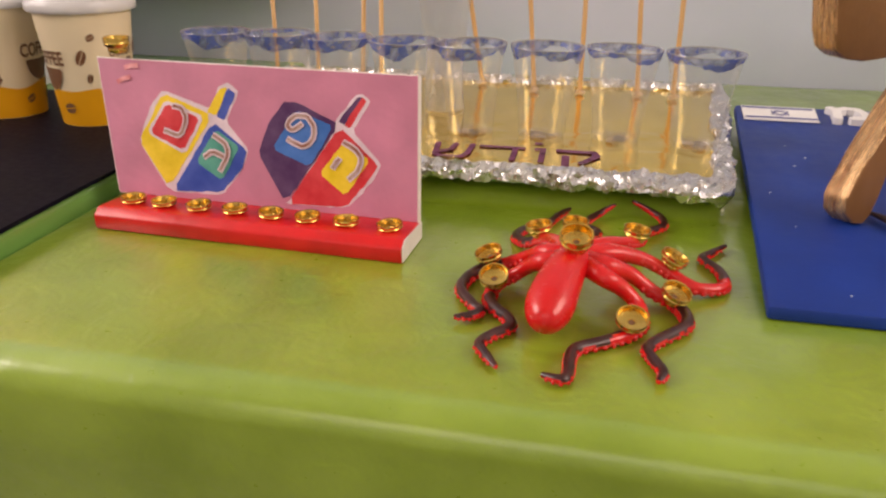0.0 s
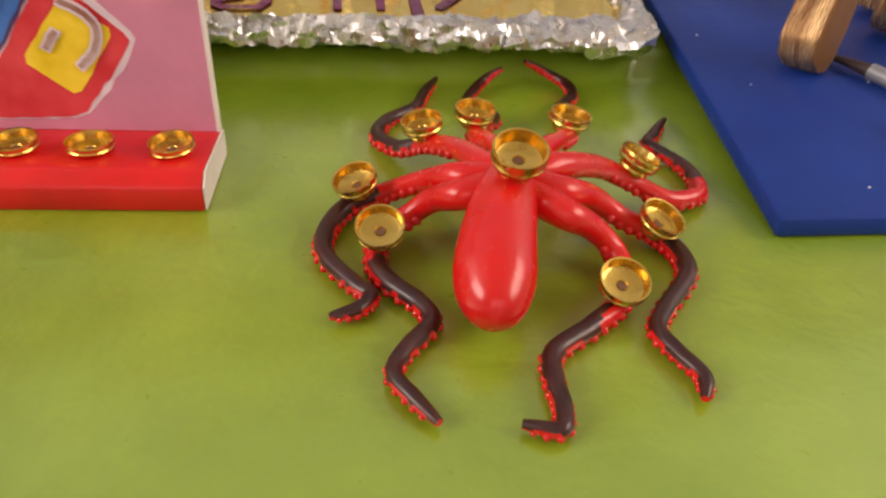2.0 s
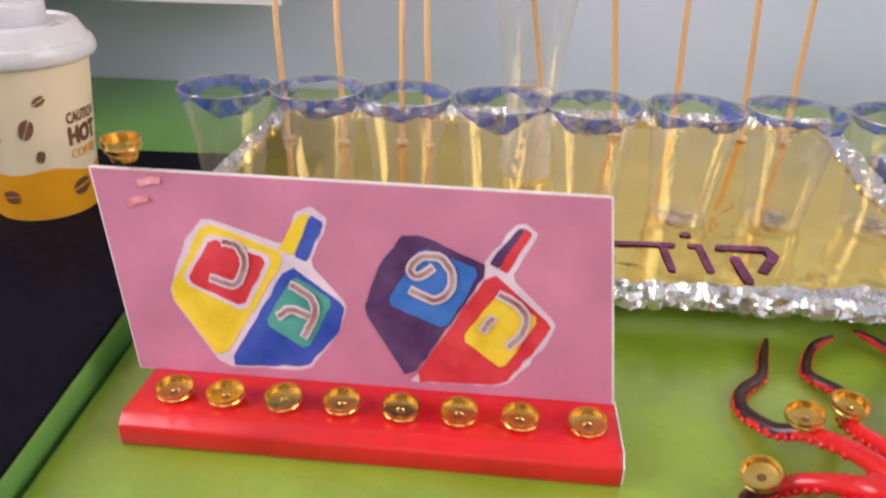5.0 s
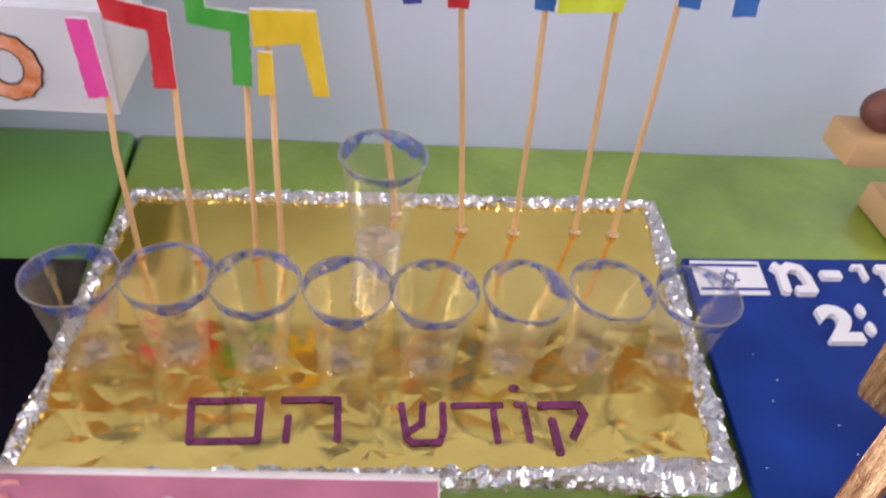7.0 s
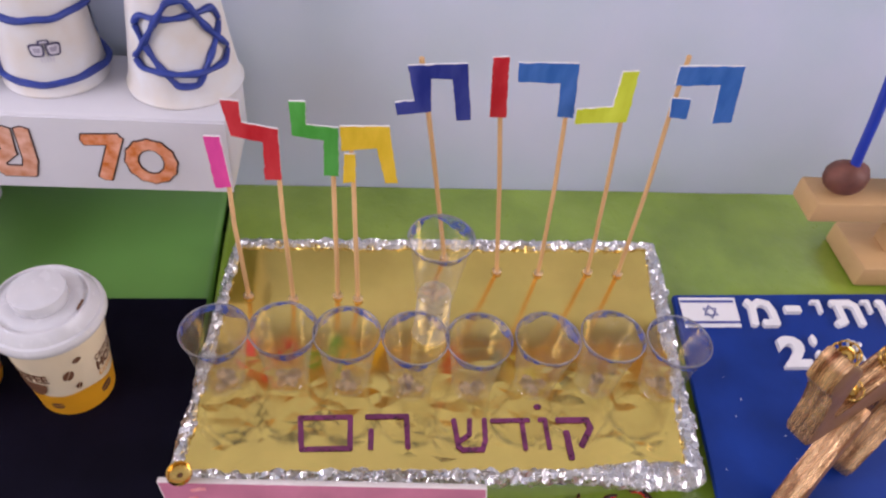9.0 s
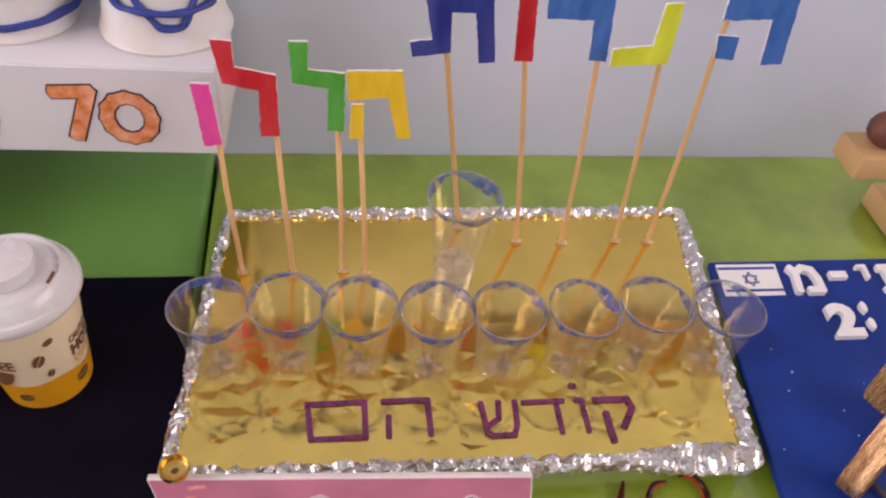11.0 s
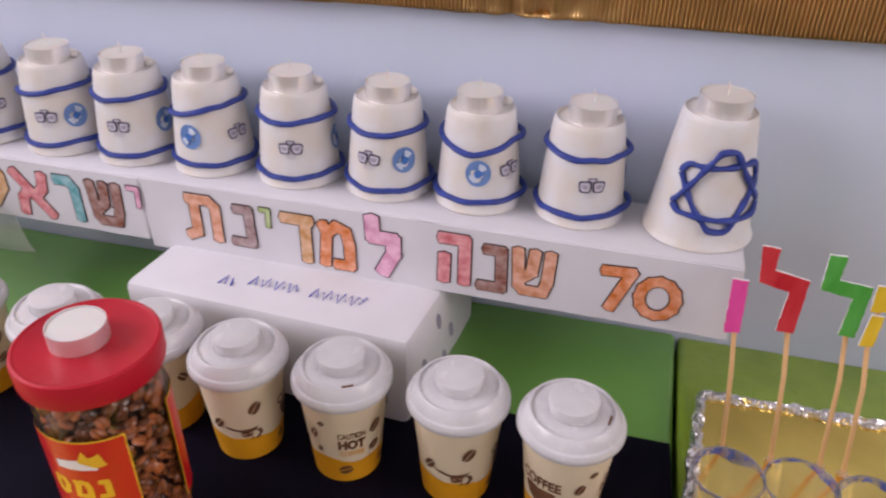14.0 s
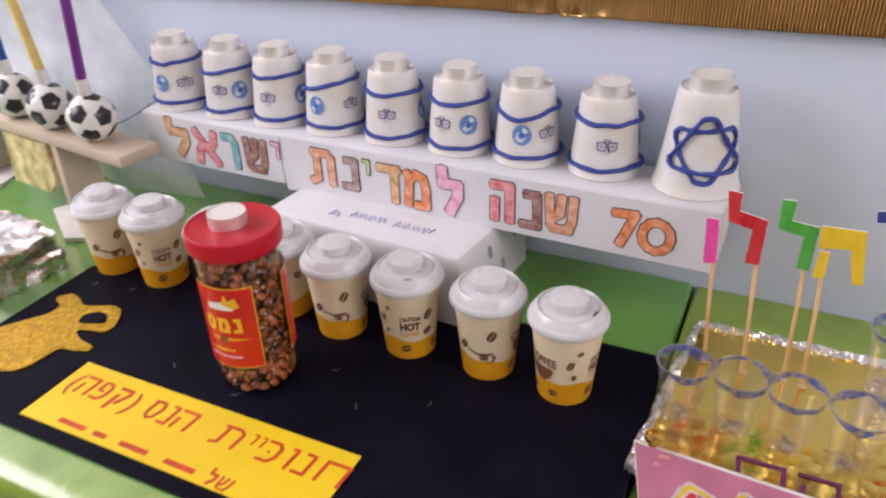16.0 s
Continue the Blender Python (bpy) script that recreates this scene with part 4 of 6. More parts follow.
def candle_cup(x, z_top, seed, r0, r1, h, star=False):
    y = 0.708 if not star else 0.704
    c = holder("candle_cup", (x, y, BAR_Z1 + 0.0003))
    rr = lambda z: r0 + (r1 - r0) * z / h + (0.0 if star else 0.0010 * math.sin(math.pi * min(1.0, max(0.0, z / h))))
    prof = [(r0 - 0.0015, 0), (r0 + 0.0014, 0.0002), (r0 + 0.0018, 0.0018), (r0 + 0.0006, 0.0036)] + [(rr(z), z) for z in (0.01, h * 0.35, h * 0.7, h * 0.85, h - 0.0045)]
    prof += [(rr(h - 0.002) - 0.0006, h - 0.0015), (r1 - 0.0014, h + 0.0002), (r1 - 0.0022, h - 0.0015), (0, h - 0.0018)]
    bm = lathe(prof, 40)
    for v in bm.verts:
        k = 1 + 0.022 * noise.noise((v.co.x * 40, v.co.y * 40, v.co.z * 30 + seed))
        v.co.x *= k
        v.co.y *= k
    part("cup_body", bm, CUPWHITE, c, "white-painted upturned paper cup")
    tealight(c, h - 0.0016, 0.0182 if not star else 0.0192, 0.0135, x=0.002 * math.sin(seed * 3), y=-0.001)
    blobm = bmesh.new()
    blob(blobm, (0.019, 0.008, h + 0.002), 0.004, 8, (1, 0.8, 0.9))
    part("glue_blob", blobm, CUPWHITE, c, "lump of dried glue")
    if star:
        R, cz = 0.0385, 0.0475
        for up in (1, -1):
            pts = []
            corners = [(R * math.sin(2 * math.pi * k / 3) * 1.17 + 0.0095, up * R * math.cos(2 * math.pi * k / 3)) for k in range(3)]
            for k in range(3):
                a, b = corners[k], corners[(k + 1) % 3]
                for s in range(2, 13):
                    f = s / 14
                    u, v = a[0] + (b[0] - a[0]) * f, cz + a[1] + (b[1] - a[1]) * f
                    rad = rr(v) + 0.0016 + (0.0014 if up > 0 else 0)
                    ang = u / 0.035 - math.pi / 2
                    pts.append(Vector((rad * math.cos(ang), rad * math.sin(ang), v + 0.0012 * math.sin(f * 7 + up + k))))
            for _ in range(2):
                pts = [q for i, p in enumerate(pts) for q in (p * 0.75 + pts[(i + 1) % len(pts)] * 0.25, p * 0.25 + pts[(i + 1) % len(pts)] * 0.75)]
            part("cord", tube(pts, lambda s: 0.0023 + 0.0004 * math.sin(s * 60), 8, closed=True), ROPE, c, "blue cord bent into a star triangle")
    else:
        part("cord", tube(ring_path(0.0118, rr, 0.0008 * math.sin(seed * 2.1), 0.0016 * abs(math.sin(seed)), seed + 20, wob=0.0018), lambda s: 0.0024 + 0.0009 * max(0.0, noise.noise((s * 9, seed, 0))), 8, closed=True), ROPE, c, "blue cord ring")
        part("cord", tube(ring_path(*CORDS[int(seed)][:1], rr, *CORDS[int(seed)][1:], seed), lambda s: 0.0024 + 0.0009 * max(0.0, noise.noise((s * 9, seed, 5))), 8, closed=True), ROPE, c, "blue cord ring")

        def side(outs, mat_, nm, lab, lift, u0, v0):
            bm = flat([dense(o, 2) for o in outs])

            def fn(p):
                a = (p.x + u0) / r0 - math.pi / 2
                r = rr(p.y + v0) * 1.012 + lift
                return Vector((r * math.cos(a), r * math.sin(a), p.y + v0))
            part(nm, mapped(bm, fn), mat_, c, lab)
        u = (0.033, 0.008, 0.005, 0.043, 0.008, -0.007, 0.036, 0.010)[int(seed) % 8]
        w = (0.000, 0.035, 0.051, -0.003, 0.060, 0.025, 0.006, 0.070)[int(seed) % 8]
        lens = lambda k, g: rounded([(k * (0.0008 - g), 0.0036 + g), (k * (0.0108 + g), 0.0034 + g), (k * (0.0092 + g), -0.0048 - g), (k * (0.0016 - g), -0.0048 - g)], 2, 0.16)
        side([lens(1, 0.0006), lens(-1, 0.0006), [(-0.0046, 0.0036), (0.0046, 0.0036), (0.0034, 0.0066), (-0.0034, 0.0066)]], P_BADGE, "sticker", "small dark printed badge", 0.0004, u, 0.037)
        side([lens(1, -0.0007), lens(-1, -0.0007), [(-0.0030, 0.0044), (0.0030, 0.0044), (0.0022, 0.0058), (-0.0022, 0.0058)]], P_PALEGREY, "sticker", "pale lenses of the badge", 0.0007, u, 0.037)
        side([[(k * 0.0030, 0.0012), (k * 0.0082, 0.0014), (k * 0.0070, -0.0020), (k * 0.0036, -0.0020)] for k in (1, -1)], P_GREY, "sticker", "grey middle of the lenses", 0.0010, u, 0.037)
        side([[(x, -0.0050), (x + 0.0009, -0.0050), (x * 0.8 + 0.0006, -0.0096), (x * 0.8, -0.0096)] for x in (-0.0048, -0.0026, -0.0004, 0.0018, 0.0040)], P_PALEGREY, "sticker", "faded rays under the badge", 0.0004, u, 0.037)
        side([disc(0, 0, 0.0108, 0.0108)], P_PALE, "sticker", "round blue sticker", 0.0004, w, 0.036)
        side([[(0, 0)] + [(0.0082 * math.cos(q), 0.0082 * math.sin(q)) for q in (q0 + 0.2 * j for j in range(6))] for q0 in (0.5, 3.4)], P_CLOUD, "sticker", "pale wedges on the sticker", 0.0008, w, 0.036)
        side([disc(0.0, 0.0, 0.0034, 0.0034)], P_SKY, "sticker", "blue middle of the sticker", 0.0011, w, 0.036)
    lab = "larger white paper cup with blue cord star and tealight on top" if star else "white upturned paper cup ringed with blue cord, tealight on top"
    return tagged(c, lab, "candle cup", "row of candle cups")


for k, x in enumerate((-0.911, -0.828, -0.753, -0.677, -0.596, -0.515, -0.437, -0.353)):
    candle_cup(x, 1.006, k, 0.0350, 0.0268, 0.0805)
candle_cup(-0.261, 1.026, 9, 0.0402, 0.0268, 0.0985, star=True)

# ---------------------------------------------------------------- the gold tray with little glasses
GQ = [Vector((-0.249, 0.458)), Vector((0.103, 0.452)), Vector((0.124, 0.661)), Vector((-0.229, 0.660))]
TZ = 0.7700
SLOPE = (RISE, RISE_Y)
tray = holder("tray", (0, 0, 0))
part("base_board", prism([(-0.249, 0.460), (0.105, 0.454), (0.126, 0.662), (-0.231, 0.662)], 0.0080, Matrix.Translation((0, 0, TZ - 0.0086)), bevel=0.002), CLOTH_L, tray, "board wrapped in green paper")
bm = bmesh.new()
NX, NY = 46, 34
CREASE = random.Random(11)
grid = []
for j in range(NY + 1):
    row = []
    for i in range(NX + 1):
        inner = 0 < i < NX and 0 < j < NY
        u = (i + (CREASE.uniform(-0.38, 0.38) if inner else 0)) / NX
        v = (j + (CREASE.uniform(-0.38, 0.38) if inner else 0)) / NY
        p = (GQ[0] * (1 - u) + GQ[1] * u) * (1 - v) + (GQ[3] * (1 - u) + GQ[2] * u) * v
        limp = min(1.0, max(0.06, (0.62 - v) / 0.25)) if inner else 0.0
        dent = 0.00042 * noise.noise((p.x * 55, p.y * 85, 2)) + 0.00018 * CREASE.uniform(-1, 1)
        row.append(bm.verts.new((p.x, p.y, TZ + 0.0004 * noise.noise((p.x * 14, p.y * 20, 0)) * (0.3 + 0.7 * limp) + limp * dent)))
    grid.append(row)
for a, b in zip(grid, grid[1:]):
    for i in range(NX):
        bm.faces.new((a[i], a[i + 1], b[i + 1], b[i]))
bmesh.ops.triangulate(bm, faces=bm.faces[:])
part("support_strip", box(-0.20, 0.09, 0.60, 0.645, 0.7646, 0.7685), CLOTH_L, tray, "green strip under the board", m=Matrix.Identity(4))
part("gold_sheet", bm, GOLD, tray, "creased mirror-gold card surface", smooth=2)


def foil_rim():
    """Crumpled foil folded over the edge all round."""
    bm = bmesh.new()
    per, seg = [], 16
    corners = GQ + [GQ[0]]
    for k in range(4):
        a, b = corners[k], corners[k + 1]
        n = int((b - a).length / 0.0020)
        along = (b - a).normalized()
        out = Vector((along.y, -along.x))
        for i in range(n):
            per.append((a + (b - a) * i / n, out, k))
    rings = []
    m = len(per)
    for i, (p, out, k) in enumerate(per):
        soft = sum((per[(i + d) % m][1] for d in range(-4, 5)), Vector((0, 0))).normalized()
        wide = (0.0045 + 0.0024 * min(1.0, max(0.0, (p.x + 0.20) / 0.25)), 0.0054, 0.0046, 0.0043)[k] * (1 + 0.6 * noise.noise((p.x * 30, p.y * 30, 3)) + 0.3 * noise.noise((p.x * 90, p.y * 90, 8)))
        ring = []
        corner = max(0.0, 1 - (p - GQ[1]).length / 0.035)
        for s in range(seg):
            a = 2 * math.pi * s / seg
            w = math.cos(a) * wide * (1 + 0.25 * corner)
            hgt = math.sin(a) * 0.0054
            if math.sin(a) < 0:
                hgt *= 0.75 + 0.7 * corner + 0.9 * max(0.0, noise.noise((p.x * 26, 7, 1)))
            jitter = Vector((0, 0, 0))
            for f, size in ((130, 0.0030), (380, 0.0014)):
                jitter += Vector([noise.noise((p.x * f, p.y * f, s * 0.9 + d)) for d in (0, 40, 80)]) * size
            q = p + soft * (w + 0.003)
            z = max(T + 0.0040 if q.y < 0.470 else TZ - 0.0080, TZ - 0.0005 + hgt + jitter.z)
            ring.append(bm.verts.new((q.x + jitter.x, q.y + jitter.y, z)))
        rings.append(ring)
    for i in range(m):
        a, b = rings[i], rings[(i + 1) % m]
        for s in range(seg):
            bm.faces.new((a[s], a[(s + 1) % seg], b[(s + 1) % seg], b[s]))
    bmesh.ops.triangulate(bm, faces=bm.faces[:])
    return part("foil_rim", bm, FOIL, tray, "crumpled aluminium foil edge", smooth=14)


foil_rim()
HOLY = [("\u05e7", 0.011, 0.039, 0.462, 0.496, 0), ("\u05d5", -0.002, 0.006, 0.470, 0.496, 0), ("\u05d3", -0.037, -0.007, 0.470, 0.496, 0), ("\u05e9", -0.065, -0.039, 0.470, 0.497, 0),
        ("\u05d4", -0.127, -0.095, 0.473, 0.501, 0), ("\u05dd", -0.174, -0.135, 0.473, 0.501, 0)]
for ch, x0, x1, y0, y1, s in HOLY:
    part("letter", lettered(ch, x0, x1, y0, y1, 0.0001, 0.016, z=TZ + 0.00065), PURPLE, tray, "purple marker letter")
part("letter_dot", prism(disc(0.000, 0.505, 0.003, 0.0022), 0.0001, Matrix.Translation((0, 0, TZ + 0.0007))), PURPLE, tray, "purple marker dot")
SLOPE = None
tagged(tray, "gold mirror-card tray with crumpled foil edge and purple lettering", "tray")


def shot_glass(rng, ninth=False):
    g = holder("shot_glass")
    r0, r1, h, t = 0.0150, 0.0226, 0.0565, 0.0009
    rad = lambda z: r0 + (r1 - r0) * (0.25 * z / h + 0.75 * (z / h) ** 1.5)
    zz = [0.0, 0.004, 0.012, 0.022, 0.032, 0.042, 0.050, h - 0.001]
    prof = [(0, 0.0014), (r0 - 0.002, 0.0014), (r0 - 0.0008, 0)] + [(rad(z), z) for z in zz] + [(r1 + 0.0008, h - 0.0005), (r1 + 0.0006, h + 0.0004), (r1 - t, h)]
    bm = lathe(prof, 40)
    for v in bm.verts:
        if v.co.z < 0.036 and v.co.z > 0.003:
            a = math.atan2(v.co.y, v.co.x)
            k = 1 + 0.012 * math.cos(10 * a)
            v.co.x *= k
            v.co.y *= k
    part("glass_body", bm, CLEAR, g, "clear plastic with faint flutes")
    bm = bmesh.new()
    n = 72
    seed = rng.uniform(0, 50)
    for lift in (0.0004,):
        top, low = [], []
        for i in range(n):
            a = 2 * math.pi * i / n
            d = 0.0024 + 0.0075 * max(0.0, 0.42 + noise.noise((math.cos(a) * 1.3, math.sin(a) * 1.3, seed)) * 1.2) + 0.0015 * noise.noise((math.cos(a) * 7, math.sin(a) * 7, seed))
            zt, zl = h + 0.0003, h - max(0.0012, d)
            top.append(bm.verts.new(((rad(zt) + lift + 0.0006) * math.cos(a), (rad(zt) + lift + 0.0006) * math.sin(a), zt)))
            low.append(bm.verts.new(((rad(zl) + lift) * math.cos(a), (rad(zl) + lift) * math.sin(a), zl)))
        for i in range(n):
            bm.faces.new((low[i], low[(i + 1) % n], top[(i + 1) % n], top[i]))
    part("lip", mapped(lathe([(r1 + 0.0002, h - 0.0002), (r1 + 0.0011, h + 0.0002), (r1 + 0.0009, h + 0.0007), (r1 + 0.0002, h + 0.0006), (r1 + 0.0002, h - 0.0002)], 40), lambda c: c), LIP, g, "pale rolled lip")
    part("painted_rim", bm, RIMBLUE, g, "streaky blue glass paint on the rim")
    bm = bmesh.new()
    for k in range(5):
        a = rng.uniform(0, 6.3)
        blob(bm, (0.005 * math.cos(a), 0.005 * math.sin(a), -0.0002), 0.0060, 8, (1, 0.8, 0.12), a)
    part("glue_spot", mapped(bm, lambda c: Vector((c.x, c.y, max(c.z, -0.0004)))), CLOUDY, g, "cloudy glue under the foot")
    return g


GL = [(-0.2285, 0.531), (-0.1825, 0.533), (-0.139, 0.529), (-0.093, 0.525), (-0.0475, 0.524), (-0.0005, 0.524), (0.047, 0.525), (0.096, 0.521)]
rng = random.Random(21)
for x, y in GL:
    g = shot_glass(rng)
    g.matrix_basis = pose(x, y, TZ + 0.0010 + RISE * (y - RISE_Y), rng.uniform(-1, 1), rng.uniform(-1, 1), rng.uniform(0, 360))
    tagged(g, "clear shot glass with blue-painted rim glued on the gold tray", "shot glass", "row of shot glasses")
g = shot_glass(rng)
g.matrix_basis = pose(-0.0755, 0.573, 0.8235, 0, 0, 40)
tagged(g, "clear blue-rimmed shot glass raised above the others on a cup", "shot glass", "row of shot glasses")
up = part("glass_stand", lathe([(0, 0), (0.0148, 0), (0.0142, 0.004), (0.0126, 0.044), (0.0120, 0.0455), (0, 0.0455)], 28), LIP)
up.matrix_basis = pose(-0.0755, 0.573, TZ + 0.0070)
up.visible_shadow = False
tagged(up, "small upturned clear cup under the raised glass", "stand")

# letters on skewers
STICKS = [
    ("\u05d4", (0.090, 0.632), (0.086, 0.635, 0.990), P_SKY, [[(0.080, 0.985), (0.125, 0.987), (0.132, 0.941), (0.118, 0.940), (0.113, 0.972), (0.081, 0.970)], [(0.082, 0.960), (0.096, 0.959), (0.098, 0.943), (0.085, 0.944)]], 0.635),
    ("\u05e0", (0.0635, 0.634), (0.051, 0.637, 0.960), P_LIME, [[(0.042, 0.979), (0.053, 0.980), (0.055, 0.939), (0.018, 0.936), (0.017, 0.948), (0.042, 0.951)]], 0.635),
    ("\u05e8", (0.020, 0.632), (0.016, 0.651, 0.960), P_SKY, [[(-0.026, 0.974), (0.016, 0.975), (0.021, 0.930), (0.009, 0.931), (0.006, 0.959), (-0.024, 0.959)]], 0.650),
    ("\u05d5", (-0.0155, 0.634), (-0.036, 0.652, 0.965), P_RED, [[(-0.044, 0.977), (-0.033, 0.978), (-0.028, 0.929), (-0.040, 0.929)]], 0.650),
    ("\u05ea", (-0.059, 0.649), (-0.093, 0.637, 0.981), P_NAVY, [[(-0.102, 0.978), (-0.063, 0.981), (-0.056, 0.937), (-0.066, 0.936), (-0.072, 0.969), (-0.086, 0.969), (-0.084, 0.943), (-0.107, 0.939), (-0.109, 0.949), (-0.096, 0.951)]], 0.635),
    ("\u05d4", (-0.132, 0.6045), (-0.139, 0.637, 0.918), P_YELLOW, [[(-0.146, 0.928), (-0.112, 0.929), (-0.104, 0.878), (-0.113, 0.878), (-0.120, 0.910), (-0.145, 0.907)], [(-0.143, 0.904), (-0.135, 0.904), (-0.135, 0.878), (-0.144, 0.877)]], 0.635),
    ("\u05dc", (-0.148, 0.6075), (-0.153, 0.641, 0.915), P_GREEN, [[(-0.180, 0.945), (-0.169, 0.945), (-0.169, 0.926), (-0.147, 0.924), (-0.147, 0.881), (-0.158, 0.881), (-0.157, 0.913), (-0.179, 0.917)]], 0.6385),
    ("\u05dc", (-0.183, 0.6045), (-0.194, 0.637, 0.915), P_RED, [[(-0.224, 0.947), (-0.212, 0.946), (-0.212, 0.929), (-0.188, 0.924), (-0.188, 0.879), (-0.200, 0.879), (-0.199, 0.913), (-0.220, 0.918)]], 0.635),
    ("\u05d5", (-0.218, 0.6075), (-0.231, 0.634, 0.910), P_PINK, [[(-0.238, 0.919), (-0.227, 0.919), (-0.224, 0.874), (-0.235, 0.873)]], 0.632),
]
NAMES = {id(P_SKY): "blue", id(P_LIME): "lime-green", id(P_RED): "red", id(P_NAVY): "dark blue", id(P_YELLOW): "yellow", id(P_GREEN): "green", id(P_PINK): "hot pink"}


def rough_edges(outline, amount, seed):
    """An outline cut by a child with scissors: many short steps, slightly off."""
    out = []
    for i, p in enumerate(outline):
        q = outline[(i + 1) % len(outline)]
        length = math.hypot(q[0] - p[0], q[1] - p[1])
        n = max(1, int(length / 0.003))
        for k in range(n):
            x, z = p[0] + (q[0] - p[0]) * k / n, p[1] + (q[1] - p[1]) * k / n
            d = amount * noise.noise((x * 260, z * 260, seed)) if k else 0
            out.append((x + d, z - d))
    return out


for k, (ch, foot, top, colour, outs, y) in enumerate(STICKS):
    s = holder("letter_stick", (foot[0], foot[1], TZ + 0.001 + RISE * (foot[1] - RISE_Y)))
    base = Vector((foot[0], foot[1], TZ + 0.001 + RISE * (foot[1] - RISE_Y)))
    a, b = Vector((0, 0, 0)), Vector(top) - base
    low = min(q[1] for o in outs for q in o) - 0.003 - base.z
    path = [a + (b - a) * t + Vector((0.0006 * math.sin(3 * t), 0, 0)) for t in (0, 0.25, 0.5, low / b.z, 1)]
    for p in path[3:]:
        p.y = y - base.y + 0.0022
    part("skewer", tube(path, 0.0018, 8), BAMBOO, s, "thin bamboo skewer")
    bm = bmesh.new()
    blob(bm, (0, 0, 0.001), 0.0046, 10, (1, 0.9, 0.6))
    part("glue_foot", mapped(bm, lambda c: Vector((c.x, c.y, max(c.z, 0)))), CLOUDY, s, "lump of cloudy glue")
    for o in outs:
        loc = [(x - base.x, z - base.z) for x, z in o]
        bm = prism(rough_edges(loc, 0.0006, k), 0.0016)
        bmesh.ops.transform(bm, matrix=Matrix.Translation((0, y - base.y - 0.0012, 0)) @ X90, verts=bm.verts[:])
        lt = part("letter", bm, FOAM, s, "white foam letter core", smooth=None)
        bm = prism(rough_edges(loc, 0.0009, k + 30), 0.0004)
        bmesh.ops.transform(bm, matrix=Matrix.Translation((0, y - base.y - 0.0030, 0)) @ X90, verts=bm.verts[:])
        part("letter_face", bm, colour, lt, NAMES[id(colour)] + " marker-coloured face", smooth=None)
    tagged(s, NAMES[id(colour)] + " foam letter on a bamboo skewer in the tray", "letter stick", "letters on skewers")

# ---------------------------------------------------------------- pink board with spinning-top pictures
def brass_cup(parent, m, r=0.0068, h=0.0054, name="candle_holder"):
    prof = [(0, 0), (r * 0.62, 0), (r * 0.72, h * 0.18), (r * 0.70, h * 0.30), (r * 0.92, h * 0.46), (r * 0.98, h * 0.62), (r * 0.94, h * 0.70), (r, h * 0.92), (r * 0.98, h), (r * 0.90, h * 0.98),
            (r * 0.86, h * 0.80), (r * 0.82, h * 0.56), (r * 0.70, h * 0.50), (r * 0.24, h * 0.50), (r * 0.2, h * 0.44), (0, h * 0.44)]
    cup = part(name, lathe(prof, 24), BRASS, parent, "small brass candle holder", m=m)
    part("screw_hole", lathe([(0, h * 0.47), (r * 0.19, h * 0.47), (r * 0.17, h * 0.46)], 12), CUPBROWN, cup, "dark centre hole") if not parent.parent else None
    return cup


menorah = holder("painted_menorah", (-0.1405, 0.376, T), rz=-3.0)
W2 = 0.089
bm = prism([(-0.0145, 0.0), (0.0200, 0.0), (0.0200, 0.0098), (-0.0100, 0.0115), (-0.0145, 0.0080)], 2 * W2 - 0.006, Matrix(((0, 0, 1, 0.006 - W2), (1, 0, 0, 0), (0, 1, 0, 0), (0, 0, 0, 1))), bevel=0.0012)
part("base_bar", bm, REDPAINT, menorah, "red gloss-painted base")
part("end_cap", mapped(prism([(-0.0140, 0.0006), (0.0195, 0.0006), (0.0195, 0.0094), (-0.0098, 0.0110), (-0.0140, 0.0078)], 0.0006), lambda c: Vector((W2 + c.z, c.x, c.y))), EDGE, menorah, "bare white end")
LEAN = 19.0
PH = 0.0755
panel_m = pose(0, 0.0165, 0.0095, 90 - LEAN)          # local x right, y up the panel, z towards the viewer
def flare(v):
    """Left and right edge of the panel at a height of 0 to 1."""
    return -W2 - 0.0195 * v, W2 - 0.0065 * v


def trapeze(inset, low, high):
    a, b = flare(low / PH), flare(high / PH)
    return [(a[0] + inset, low), (a[1] - inset, low), (b[1] - inset, high), (b[0] + inset, high)]


panel = part("panel", prism(trapeze(0.0, 0.0, PH), 0.004, Matrix.Translation((0, 0, -0.004)), bevel=0.0007), EDGE, menorah, "white board edge", m=panel_m)
part("pink_face", prism(trapeze(0.001, 0.0005, PH - 0.0008), 0.0004), PINK, panel, "pink brushed paint")


def on_panel(pts):
    out = []
    for u, v in pts:
        v *= 0.945
        a, b = flare(v)
        out.append((a + (b - a) * (0.008 + u), PH * v))
    return out


def painted(name, pts, colour, layer, label, amount=0.0007):
    if name == "top_outline":
        mu, mv = sum(p[0] for p in pts) / len(pts), sum(p[1] for p in pts) / len(pts)
        pts = [(mu + (u - mu) * 0.958, mv + (v - mv) * 0.958) for u, v in pts]
    o = rough_edges(rounded(on_panel(pts), 1, 0.09), amount, layer * 3 + len(pts))
    part(name, prism(o, 0.0002, Matrix.Translation((0, 0, 0.0004 + 0.00022 * layer))), colour, panel, label, smooth=None)


